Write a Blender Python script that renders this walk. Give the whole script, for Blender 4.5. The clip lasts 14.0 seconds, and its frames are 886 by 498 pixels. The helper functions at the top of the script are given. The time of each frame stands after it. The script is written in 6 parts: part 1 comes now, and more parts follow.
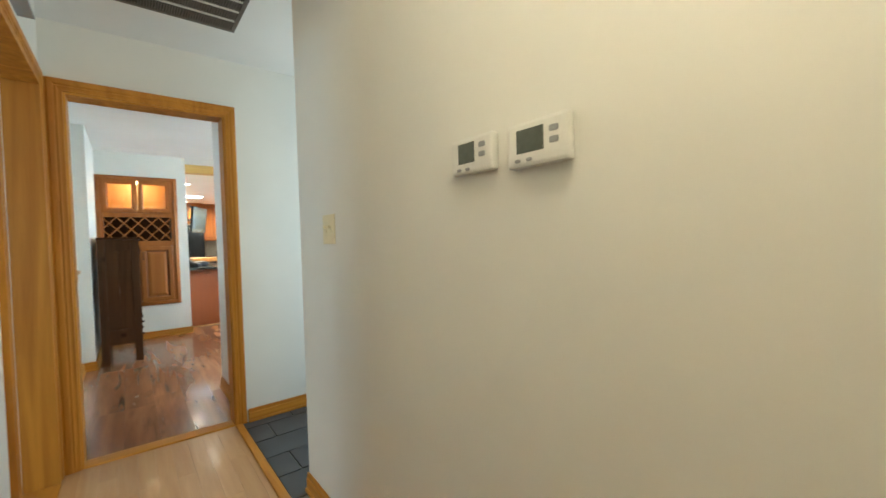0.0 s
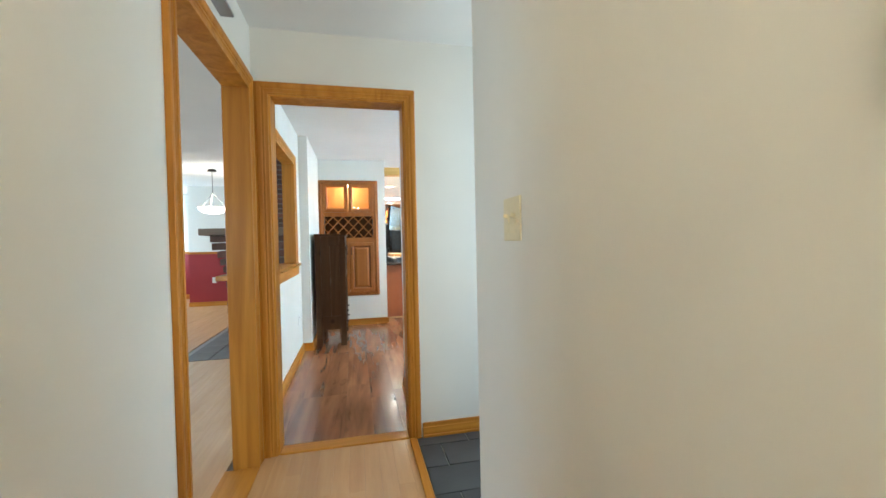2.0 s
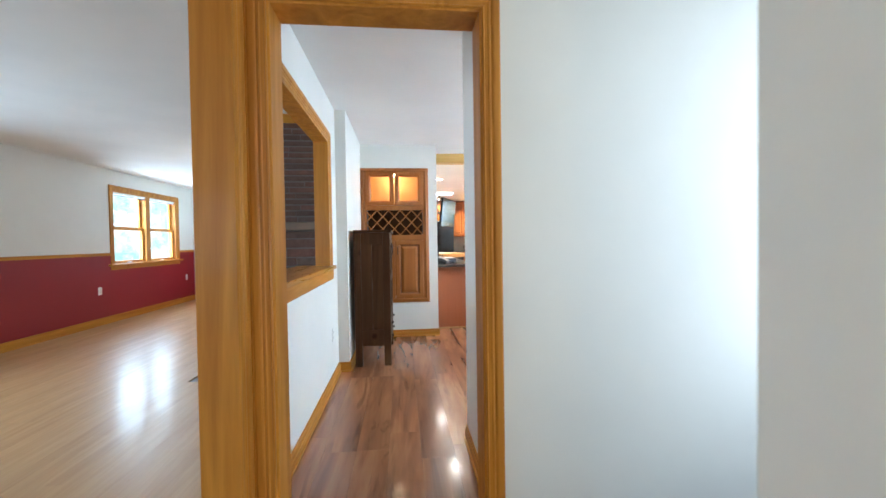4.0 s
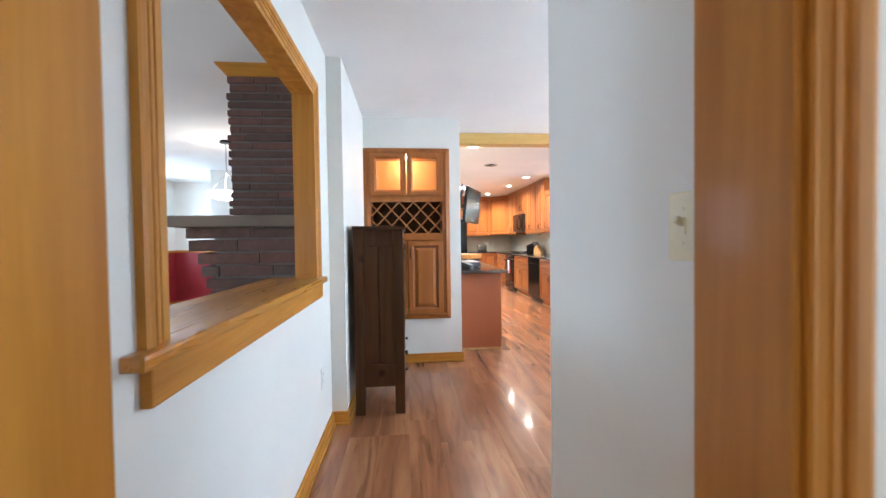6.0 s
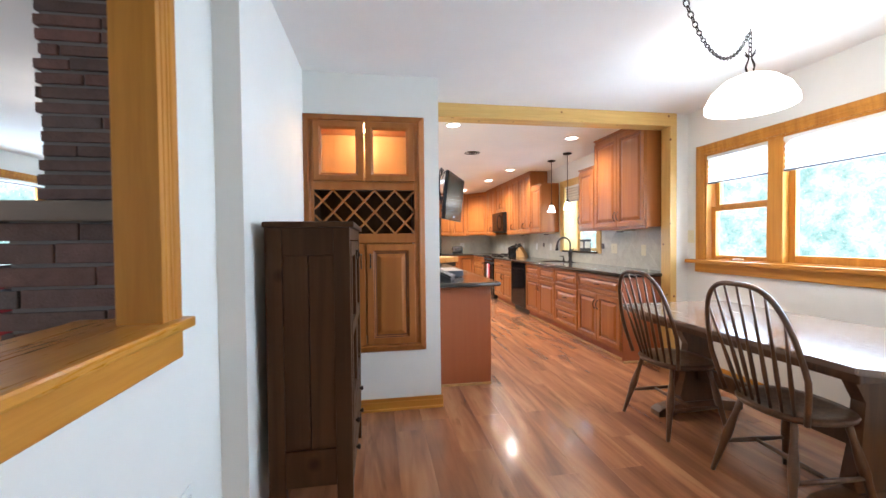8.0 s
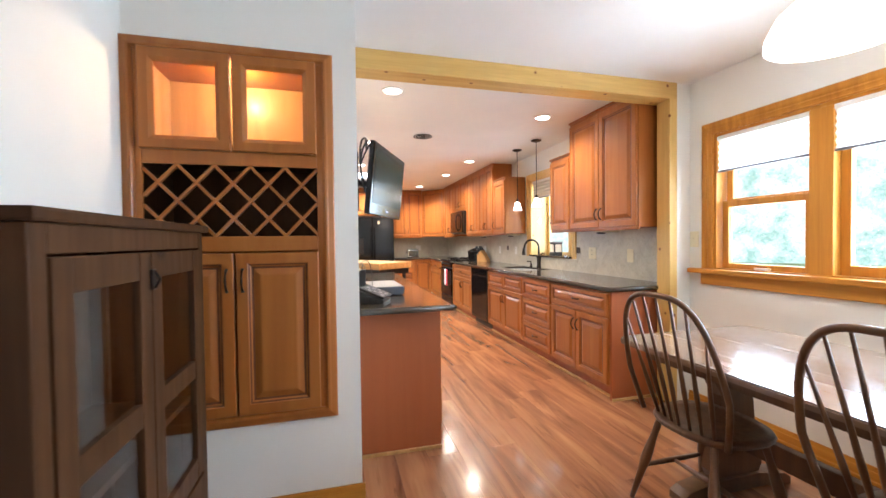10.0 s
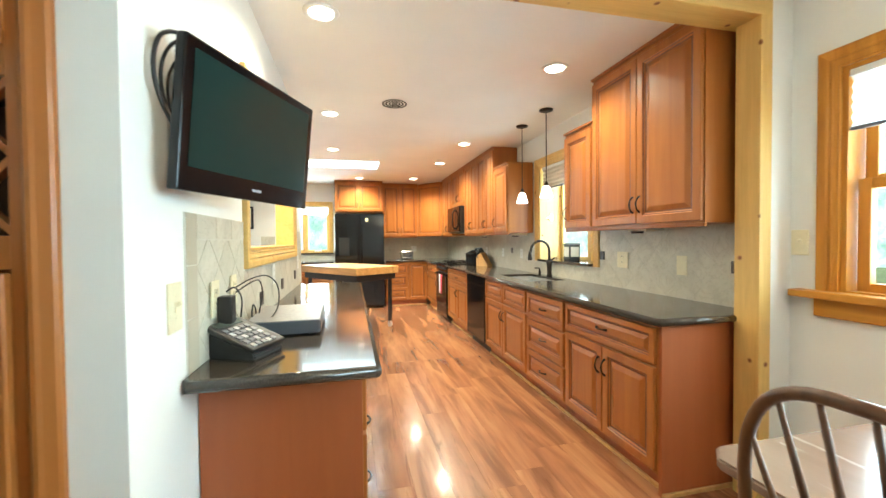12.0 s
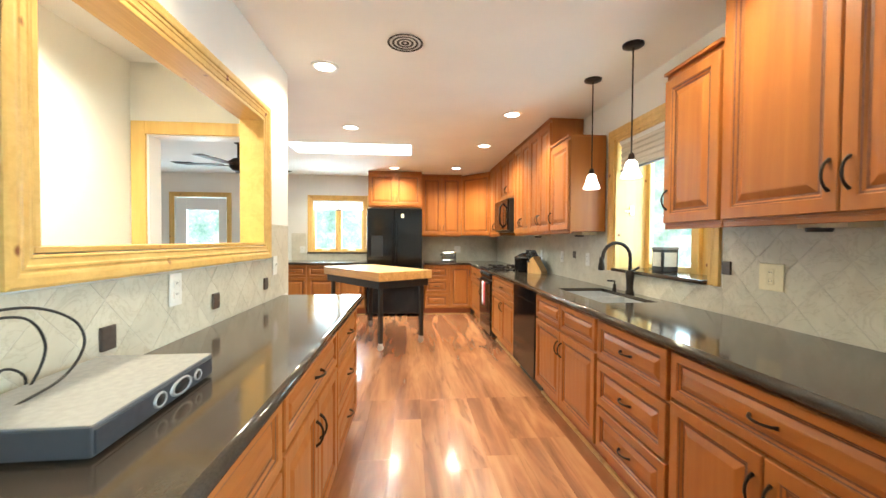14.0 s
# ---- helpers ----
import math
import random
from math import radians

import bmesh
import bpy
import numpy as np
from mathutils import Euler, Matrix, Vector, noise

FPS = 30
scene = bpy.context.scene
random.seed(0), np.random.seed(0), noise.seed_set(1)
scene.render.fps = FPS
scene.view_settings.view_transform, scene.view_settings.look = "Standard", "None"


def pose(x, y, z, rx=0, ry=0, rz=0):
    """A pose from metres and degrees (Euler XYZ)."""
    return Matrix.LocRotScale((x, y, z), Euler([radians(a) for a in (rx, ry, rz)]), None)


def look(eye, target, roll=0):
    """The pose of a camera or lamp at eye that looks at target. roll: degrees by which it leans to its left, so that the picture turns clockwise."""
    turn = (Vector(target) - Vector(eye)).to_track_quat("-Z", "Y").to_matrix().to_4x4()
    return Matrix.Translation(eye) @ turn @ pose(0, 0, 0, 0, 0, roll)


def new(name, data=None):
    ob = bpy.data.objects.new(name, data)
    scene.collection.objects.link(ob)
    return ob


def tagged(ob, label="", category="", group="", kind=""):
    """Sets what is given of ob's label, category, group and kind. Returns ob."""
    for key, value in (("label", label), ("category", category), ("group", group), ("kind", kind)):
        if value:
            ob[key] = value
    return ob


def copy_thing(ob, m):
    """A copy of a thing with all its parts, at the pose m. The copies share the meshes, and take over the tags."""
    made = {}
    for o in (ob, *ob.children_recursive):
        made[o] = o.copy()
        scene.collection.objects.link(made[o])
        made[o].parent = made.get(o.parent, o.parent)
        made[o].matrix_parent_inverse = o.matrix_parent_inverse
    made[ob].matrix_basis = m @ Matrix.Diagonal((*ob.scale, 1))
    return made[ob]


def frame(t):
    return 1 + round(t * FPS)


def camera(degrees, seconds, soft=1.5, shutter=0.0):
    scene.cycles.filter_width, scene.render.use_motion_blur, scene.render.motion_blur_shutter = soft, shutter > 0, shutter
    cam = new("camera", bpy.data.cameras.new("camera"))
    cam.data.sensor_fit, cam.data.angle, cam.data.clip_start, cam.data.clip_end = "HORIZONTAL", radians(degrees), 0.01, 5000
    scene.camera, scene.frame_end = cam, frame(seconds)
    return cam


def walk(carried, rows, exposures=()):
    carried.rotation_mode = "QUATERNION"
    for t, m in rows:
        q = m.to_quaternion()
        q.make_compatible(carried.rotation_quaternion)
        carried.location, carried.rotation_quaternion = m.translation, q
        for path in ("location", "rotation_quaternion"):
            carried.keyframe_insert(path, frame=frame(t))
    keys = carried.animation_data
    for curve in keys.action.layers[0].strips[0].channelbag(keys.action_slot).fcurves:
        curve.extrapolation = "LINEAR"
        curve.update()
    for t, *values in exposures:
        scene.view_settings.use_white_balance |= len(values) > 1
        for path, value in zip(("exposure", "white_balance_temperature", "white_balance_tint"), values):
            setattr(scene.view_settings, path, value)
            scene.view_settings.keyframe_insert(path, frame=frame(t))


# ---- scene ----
cam = camera(96.6, 14.0, soft=1.5, shutter=0.3)
PATH = [
    (0, (0.093, -0.228, 1.238), (1.342, 1.334, 1.184), -1.6),
    (0.5, (0.193, -0.145, 1.234), (1.179, 1.594, 1.184), -1.6),
    (1, (0.256, -0.018, 1.227), (0.998, 1.839, 1.187), -1.4),
    (1.5, (0.302, 0.145, 1.234), (0.874, 2.061, 1.195), -1.4),
    (2, (0.323, 0.314, 1.230), (0.753, 2.267, 1.191), -1.2),
    (2.5, (0.365, 0.534, 1.227), (0.684, 2.508, 1.184), -1.1),
    (3, (0.375, 0.761, 1.217), (0.634, 2.744, 1.173), -1),
    (5.5, (0.217, 2.118, 1.241), (0.401, 4.109, 1.204), -0.8),
    (6, (0.222, 2.382, 1.236), (0.403, 4.373, 1.193), -0.8),
    (6.5, (0.228, 2.649, 1.239), (0.424, 4.638, 1.196), -0.8),
    (7, (0.244, 2.929, 1.247), (0.466, 4.916, 1.203), -0.7),
    (7.5, (0.268, 3.186, 1.26), (0.536, 5.167, 1.213), -0.6),
    (8, (0.311, 3.453, 1.26), (0.637, 5.426, 1.215), -0.6),
    (10.3, (0.754, 4.572, 1.287), (1.274, 6.503, 1.243), -0.7),
    (10.5, (0.81, 4.679, 1.292), (1.331, 6.61, 1.244), -0.7),
    (11, (0.948, 4.93, 1.3), (1.478, 6.858, 1.254), -0.6),
    (11.5, (1.11, 5.168, 1.3), (1.618, 7.101, 1.256), -0.6),
    (12, (1.246, 5.412, 1.295), (1.697, 7.36, 1.251), -0.5),
    (12.5, (1.378, 5.676, 1.288), (1.748, 7.641, 1.251), -0.2),
    (13, (1.501, 5.934, 1.29), (1.806, 7.91, 1.249), 0.0),
    (13.5, (1.595, 6.178, 1.294), (1.83, 8.164, 1.251), 0.2),
    (14, (1.653, 6.425, 1.29), (1.821, 8.417, 1.246), 0.4),
]
EXPOSURES = [(0, 0.85, 6250, 5), (1.5, 1.07, 6150, 7), (3, 1.1, 5800, 9), (5.5, 0.95, 6000, 17), (6, 1.02, 5900, 17), (7, 0.88, 5900, 17), (8, 0.72, 6000, 18), (10.5, 0.75, 6400, 20), (12, 0.80, 6450, 2), (14, 0.67, 6500, 5)]
walk(cam, [(t, look(eye, target, roll)) for t, eye, target, roll in PATH], EXPOSURES)

# ---- light ----
world = bpy.data.worlds.new("sky")
scene.world = world
world.use_nodes = True
wn = world.node_tree.nodes
sky = wn.new("ShaderNodeTexSky")
sky.sky_type, sky.sun_disc, sky.sun_elevation, sky.sun_rotation = "NISHITA", False, radians(50), radians(200)
wn["Background"].inputs["Strength"].default_value = 0.12
world.node_tree.links.new(sky.outputs[0], wn["Background"].inputs["Color"])


def lamp(name, kind, m, energy, color=(1, 1, 1), **settings):
    data = bpy.data.lights.new(name, kind)
    data.energy, data.color = energy, color
    ob = new(name, data)
    ob.matrix_world = m
    return ob, data


sun, sun_data = lamp("sun", "SUN", look((0, 0, 30), (6, 16, 0)), 3.0, (1, 0.96, 0.9))
sun_data.angle = radians(10)
DAY = (0.62, 0.85, 1.0)
WARM = (1.0, 0.89, 0.67)


def window_light(m, w, h, energy, color=DAY):
    ob, data = lamp("window_light", "AREA", m, energy, color)
    data.shape, data.size, data.size_y = "RECTANGLE", w, h


window_light(look((3.52, 5.35, 1.6), (0, 5.35, 1.3)), 2.7, 1.0, 108)
window_light(look((3.66, 9.02, 1.6), (0, 9.0, 1.3)), 0.95, 0.95, 24)
window_light(look((0.34, 13.98, 1.55), (0.34, 0, 1.3)), 0.95, 0.9, 48)
window_light(look((-4.52, 9.1, 1.5), (0, 9.1, 1.2)), 1.7, 1.1, 62)
window_light(look((-4.52, 4.1, 1.5), (0, 4.1, 1.3)), 1.7, 1.1, 50)
window_light(look((-2.08, 13.98, 1.2), (-2.08, 0, 1.2)), 0.55, 1.4, 25)
# added lamp at an unseen foyer opening, brightens the hall's end wall
window_light(look((2.12, 2.22, 1.4), (-2, 2.3, 1.3)), 0.8, 1.7, 8.5, (0.78, 0.90, 1.0))
# added lamp in an unseen south opening, brightens the living room
window_light(look((-2.4, -2.28, 1.4), (-2.4, 4, 1.2)), 1.8, 1.1, 22)
window_light(look((0.9, 11.68, 3.1), (0.9, 11.68, 0)), 1.5, 0.55, 110)
CAN_PLACES = [(1.11, 7.55, 40), (2.62, 7.9, 46), (1.07, 9.2, 46), (1.03, 10.66, 60), (2.6, 10.07, 66), (2.57, 11.3, 80),
              # the last one, in the passage, is unseen and added to brighten it
              (0.3, 13.0, 66), (1.4, 12.95, 80), (2.4, 12.85, 90), (0.2, 8.3, 95)]
for cx, cy, watts in CAN_PLACES:
    ob, data = lamp("can_light", "SPOT", look((cx, cy, 2.43), (cx, cy, 0)), watts, WARM)
    data.spot_size, data.spot_blend, data.shadow_soft_size = radians(150), 0.8, 0.06
ob, data = lamp("pendant_bulb", "POINT", pose(2.465, 5.45, 2.0), 9, WARM)
data.shadow_soft_size = 0.06
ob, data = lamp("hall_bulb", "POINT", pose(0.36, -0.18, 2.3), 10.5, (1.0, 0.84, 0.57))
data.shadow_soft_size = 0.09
ob, data = lamp("cabinet_puck", "POINT", pose(0.225, 6.52, 2.06), 4.5, (1.0, 0.72, 0.36))
data.shadow_soft_size = 0.02
for py in (8.71, 9.23):
    ob, data = lamp("pendant_lamp_bulb", "POINT", pose(2.98, py, 1.76), 2.5, WARM)
    data.shadow_soft_size = 0.03
ob, data = lamp("living_bulb", "POINT", pose(-1.9, 7.3, 1.84), 2, WARM)
data.shadow_soft_size = 0.08

# ---- materials ----
def material(name):
    m = bpy.data.materials.new(name)
    m.use_nodes = True
    nt = m.node_tree
    return m, nt, nt.nodes["Principled BSDF"]


def node(nt, kind, **values):
    n = nt.nodes.new(kind)
    for k, v in values.items():
        n.inputs[k].default_value = v
    return n


def ramp(nt, fac, stops):
    r = nt.nodes.new("ShaderNodeValToRGB")
    while len(r.color_ramp.elements) < len(stops):
        r.color_ramp.elements.new(0.5)
    for e, (p, c) in zip(r.color_ramp.elements, stops):
        e.position, e.color = p, (*c, 1)
    nt.links.new(fac, r.inputs[0])
    return r.outputs[0]


def coords(nt, scale, jitter=True):
    tc = nt.nodes.new("ShaderNodeTexCoord")
    mp = node(nt, "ShaderNodeMapping", Scale=scale)
    nt.links.new(tc.outputs["Object"], mp.inputs[0])
    if jitter:
        info = nt.nodes.new("ShaderNodeObjectInfo")
        mul = nt.nodes.new("ShaderNodeVectorMath")
        mul.operation = "SCALE"
        mul.inputs[0].default_value = (37, 53, 71)
        nt.links.new(info.outputs["Random"], mul.inputs["Scale"])
        nt.links.new(mul.outputs[0], mp.inputs["Location"])
    return mp.outputs[0]


def mix(nt, a, b, fac, mode="MULTIPLY"):
    n = nt.nodes.new("ShaderNodeMix")
    n.data_type, n.blend_type = "RGBA", mode
    for sock, v in ((n.inputs[0], fac), (n.inputs[6], a), (n.inputs[7], b)):
        if isinstance(v, (int, float)):
            sock.default_value = v
        elif isinstance(v, tuple):
            sock.default_value = (*v, 1)
        else:
            nt.links.new(v, sock)
    return n.outputs[2]


def bump(nt, bsdf, height, strength, distance=0.002):
    b = node(nt, "ShaderNodeBump", Strength=strength, Distance=distance)
    nt.links.new(height, b.inputs["Height"])
    nt.links.new(b.outputs[0], bsdf.inputs["Normal"])


def wood(name, dark, light, axis="z", rough=0.35, coat=0.3, vary=0.25, scale=1.0, knots=None, island=False, contrast=1.0, fine=1.0):
    m, nt, bsdf = material(name)
    k = {"x": (0.06, 1, 1), "y": (1, 0.06, 1), "z": (1, 1, 0.06)}[axis]
    v = coords(nt, tuple(c * scale for c in k))
    n1 = node(nt, "ShaderNodeTexNoise", Scale=38.0, Detail=6.0, Roughness=0.65, Distortion=0.6)
    n2 = node(nt, "ShaderNodeTexNoise", Scale=9.0, Detail=3.0, Distortion=1.6)
    n3 = node(nt, "ShaderNodeTexNoise", Scale=160.0, Detail=2.0)
    for n in (n1, n2, n3):
        nt.links.new(v, n.inputs["Vector"])
    mid = tuple((a + b) / 2 for a, b in zip(dark, light))
    col = ramp(nt, n2.outputs[0], [(0.5 - 0.2 / contrast, dark), (0.5, mid), (0.5 + 0.2 / contrast, light)])
    col = mix(nt, col, ramp(nt, n1.outputs[0], [(0.3, (0.62, 0.56, 0.5)), (0.62, (1, 1, 1))]), 0.55 * fine)
    col = mix(nt, col, ramp(nt, n3.outputs[0], [(0.35, (0.8, 0.76, 0.72)), (0.6, (1, 1, 1))]), 0.35 * fine)
    if island:
        rnd = nt.nodes.new("ShaderNodeNewGeometry").outputs["Random Per Island"]
    else:
        rnd = nt.nodes.new("ShaderNodeObjectInfo").outputs["Random"]
    lo = 1 - vary
    col = mix(nt, col, ramp(nt, rnd, [(0, (lo, lo * 0.97, lo * 0.94)), (1, (1, 1, 1))]), 1.0)
    if knots:
        vk = coords(nt, (1, 1, 1))
        vo = node(nt, "ShaderNodeTexVoronoi", Scale=knots, Randomness=1.0)
        nt.links.new(vk, vo.inputs["Vector"])
        col = mix(nt, ramp(nt, vo.outputs["Distance"], [(0.07, (0.32, 0.14, 0.05)), (0.13, (1, 1, 1))]), col, 1.0)
    nt.links.new(col, bsdf.inputs["Base Color"])
    rr = ramp(nt, n1.outputs[0], [(0.3, (rough + 0.1,) * 3), (0.7, (rough - 0.05,) * 3)])
    nt.links.new(rr, bsdf.inputs["Roughness"])
    bsdf.inputs["Coat Weight"].default_value, bsdf.inputs["Coat Roughness"].default_value = coat, 0.12
    bump(nt, bsdf, n1.outputs[0], 0.12, 0.0015)
    return m


def paint(name, color, rough=0.6, grain=260.0, strength=0.12, stain=0.05):
    m, nt, bsdf = material(name)
    v = coords(nt, (1, 1, 1), False)
    n1 = node(nt, "ShaderNodeTexNoise", Scale=grain, Detail=3.0)
    n2 = node(nt, "ShaderNodeTexNoise", Scale=1.7, Detail=4.0)
    for n in (n1, n2):
        nt.links.new(v, n.inputs["Vector"])
    lo = tuple(c * (1 - stain) for c in color)
    col = ramp(nt, n2.outputs[0], [(0.35, lo), (0.65, color)])
    nt.links.new(col, bsdf.inputs["Base Color"])
    bsdf.inputs["Roughness"].default_value = rough
    bump(nt, bsdf, n1.outputs[0], strength, 0.001)
    return m


def plain(name, color, rough=0.4, metal=0.0, coat=0.0, noise_scale=60.0, vary=0.12):
    m, nt, bsdf = material(name)
    v = coords(nt, (1, 1, 1))
    n1 = node(nt, "ShaderNodeTexNoise", Scale=noise_scale, Detail=4.0)
    nt.links.new(v, n1.inputs["Vector"])
    col = ramp(nt, n1.outputs[0], [(0.35, tuple(c * (1 - vary) for c in color)), (0.65, color)])
    nt.links.new(col, bsdf.inputs["Base Color"])
    rr = ramp(nt, n1.outputs[0], [(0.3, (min(1, rough * 1.2),) * 3), (0.7, (rough * 0.85,) * 3)])
    nt.links.new(rr, bsdf.inputs["Roughness"])
    bsdf.inputs["Metallic"].default_value = metal
    bsdf.inputs["Coat Weight"].default_value = coat
    return m


def brick_material():
    m, nt, bsdf = material("fireplace_brick")
    v = coords(nt, (1, 1, 1))
    n1 = node(nt, "ShaderNodeTexNoise", Scale=14.0, Detail=6.0, Roughness=0.7)
    n2 = node(nt, "ShaderNodeTexNoise", Scale=90.0, Detail=3.0)
    for n in (n1, n2):
        nt.links.new(v, n.inputs["Vector"])
    rnd = nt.nodes.new("ShaderNodeObjectInfo").outputs["Random"]
    col = ramp(nt, rnd, [(0.0, (0.105, 0.060, 0.048)), (0.35, (0.165, 0.082, 0.058)), (0.7, (0.20, 0.084, 0.062)), (1.0, (0.13, 0.086, 0.070))])
    col = mix(nt, col, ramp(nt, n1.outputs[0], [(0.3, (0.55, 0.52, 0.5)), (0.65, (1, 1, 1))]), 0.9)
    nt.links.new(col, bsdf.inputs["Base Color"])
    bsdf.inputs["Roughness"].default_value = 0.85
    bump(nt, bsdf, n2.outputs[0], 0.8, 0.004)
    return m


def glow(name, color, strength):
    m, nt, bsdf = material(name)
    bsdf.inputs["Base Color"].default_value = (0.9, 0.9, 0.88, 1)
    bsdf.inputs["Emission Color"].default_value = (*color, 1)
    bsdf.inputs["Emission Strength"].default_value = strength
    return m


def glass_material(name):
    m, nt, bsdf = material(name)
    tr = nt.nodes.new("ShaderNodeBsdfTransparent")
    gl = node(nt, "ShaderNodeBsdfGlossy", Roughness=0.02)
    lw = node(nt, "ShaderNodeLayerWeight", Blend=0.5)
    pw = nt.nodes.new("ShaderNodeMath")
    pw.operation, pw.inputs[1].default_value = "POWER", 4.0
    ma = nt.nodes.new("ShaderNodeMath")
    ma.operation, ma.inputs[1].default_value, ma.inputs[2].default_value = "MULTIPLY_ADD", 0.6, 0.03
    ms = nt.nodes.new("ShaderNodeMixShader")
    nt.links.new(lw.outputs["Facing"], pw.inputs[0])
    nt.links.new(pw.outputs[0], ma.inputs[0])
    nt.links.new(ma.outputs[0], ms.inputs[0])
    nt.links.new(tr.outputs[0], ms.inputs[1])
    nt.links.new(gl.outputs[0], ms.inputs[2])
    nt.links.new(ms.outputs[0], nt.nodes["Material Output"].inputs[0])
    return m


def laminate(name, island):
    """Wide plank decor: long wavy streaks, dark heartwood marks and a satin coat."""
    m, nt, bsdf = material(name)
    v = coords(nt, (1, 0.11, 1), not island)
    v2 = coords(nt, (1, 0.13, 1), not island)
    big = node(nt, "ShaderNodeTexNoise", Scale=4.6, Detail=3.0, Roughness=0.55, Distortion=1.2)
    streak = node(nt, "ShaderNodeTexNoise", Scale=17.0, Detail=4.0, Roughness=0.55, Distortion=1.0)
    mark = node(nt, "ShaderNodeTexNoise", Scale=10.0, Detail=4.0, Roughness=0.6, Distortion=1.4)
    for n, vec in ((big, v), (streak, v), (mark, v2)):
        nt.links.new(vec, n.inputs["Vector"])
    col = ramp(nt, big.outputs[0], [(0.33, (0.205, 0.078, 0.038)), (0.5, (0.335, 0.138, 0.062)), (0.66, (0.455, 0.208, 0.095))])
    col = mix(nt, col, ramp(nt, streak.outputs[0], [(0.32, (0.66, 0.58, 0.52)), (0.56, (1, 1, 1))]), 0.42)
    col = mix(nt, col, ramp(nt, mark.outputs[0], [(0.30, (0.30, 0.22, 0.18)), (0.41, (1, 1, 1))]), 0.5)
    geo = nt.nodes.new("ShaderNodeNewGeometry").outputs["Random Per Island"] if island else nt.nodes.new("ShaderNodeObjectInfo").outputs["Random"]
    col = mix(nt, col, ramp(nt, geo, [(0, (0.9, 0.89, 0.88)), (1, (1, 1, 1))]), 1.0)
    nt.links.new(col, bsdf.inputs["Base Color"])
    bsdf.inputs["Roughness"].default_value = 0.27
    bsdf.inputs["Coat Weight"].default_value, bsdf.inputs["Coat Roughness"].default_value = 0.35, 0.1
    bump(nt, bsdf, streak.outputs[0], 0.04, 0.001)
    return m


WALL = paint("cream_wall_paint", (0.80, 0.785, 0.735))
CEIL = paint("ceiling_paint", (0.84, 0.83, 0.80), 0.75, 180, 0.2)
RED = paint("red_wall_paint", (0.30, 0.022, 0.028), 0.5)
OAK = wood("honey_oak_trim", (0.46, 0.176, 0.019), (0.65, 0.290, 0.040), "z", 0.46, 0.05, 0.1, fine=0.5)
OAKX = wood("honey_oak_trim_x", (0.46, 0.176, 0.019), (0.65, 0.290, 0.040), "x", 0.46, 0.05, 0.1, fine=0.5)
OAKY = wood("honey_oak_trim_y", (0.46, 0.176, 0.019), (0.65, 0.290, 0.040), "y", 0.46, 0.05, 0.1, fine=0.5)
PINE = wood("knotty_pine", (0.64, 0.38, 0.10), (0.80, 0.54, 0.18), "z", 0.42, 0.15, 0.08, knots=8.0, fine=0.5, contrast=0.6)
PINEX = wood("knotty_pine_x", (0.64, 0.38, 0.10), (0.80, 0.54, 0.18), "x", 0.42, 0.15, 0.08, knots=8.0, fine=0.5, contrast=0.6)
PINEY = wood("knotty_pine_y", (0.64, 0.38, 0.10), (0.80, 0.54, 0.18), "y", 0.42, 0.15, 0.08, knots=8.0, fine=0.5, contrast=0.6)
CHERRY = wood("cherry_cabinet", (0.33, 0.104, 0.022), (0.44, 0.160, 0.036), "z", 0.36, 0.15, 0.10, fine=0.22, contrast=0.7)
GLAZE = plain("dark_glaze", (0.17, 0.050, 0.014), 0.45, vary=0.3)
CHERRYX = wood("cherry_cabinet_cross", (0.33, 0.104, 0.022), (0.44, 0.160, 0.036), "x", 0.36, 0.15, 0.10, fine=0.22, contrast=0.7)
MAPLE = wood("light_cabinet_lining", (0.52, 0.30, 0.12), (0.62, 0.38, 0.16), "z", 0.4, 0.1, 0.05, fine=0.4)
CHERRY_FLAT = wood("cherry_veneer", (0.33, 0.080, 0.022), (0.37, 0.098, 0.029), "z", 0.4, 0.15, 0.06, fine=0.12, contrast=0.6)
# the cupboard's stain; also used to darken the inside of the wine rack
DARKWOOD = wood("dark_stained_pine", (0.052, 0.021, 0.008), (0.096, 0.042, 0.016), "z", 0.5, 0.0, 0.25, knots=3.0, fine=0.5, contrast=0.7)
OAKSILL = wood("varnished_oak_sill", (0.46, 0.176, 0.019), (0.65, 0.290, 0.040), "y", 0.28, 0.5, 0.08, fine=0.5)
CHAIRWOOD = wood("walnut_chair", (0.082, 0.031, 0.010), (0.165, 0.068, 0.023), "z", 0.34, 0.2, 0.15)
LAMINATE = laminate("laminate_plank", False)
OAKFLOOR = wood("oak_strip_floor", (0.53, 0.295, 0.128), (0.61, 0.362, 0.17), "y", 0.34, 0.12, 0.10, scale=1.2, fine=0.3)
OAKFLOOR_I = wood("oak_strip_floor_far", (0.53, 0.295, 0.128), (0.61, 0.362, 0.17), "y", 0.34, 0.12, 0.10, scale=1.2, fine=0.3, island=True)
LAMINATE_I = laminate("laminate_far", True)
BUTCHER = wood("butcher_block", (0.52, 0.27, 0.08), (0.72, 0.42, 0.16), "x", 0.35, 0.2, 0.2, knots=2.5)
SLATE = paint("slate", (0.078, 0.078, 0.080), 0.5, 70, 0.6, 0.45)
GROUT = paint("grout", (0.30, 0.29, 0.27), 0.9)
STONE = plain("dark_quartz_counter", (0.064, 0.048, 0.036), 0.12, coat=0.15, noise_scale=220, vary=0.4)


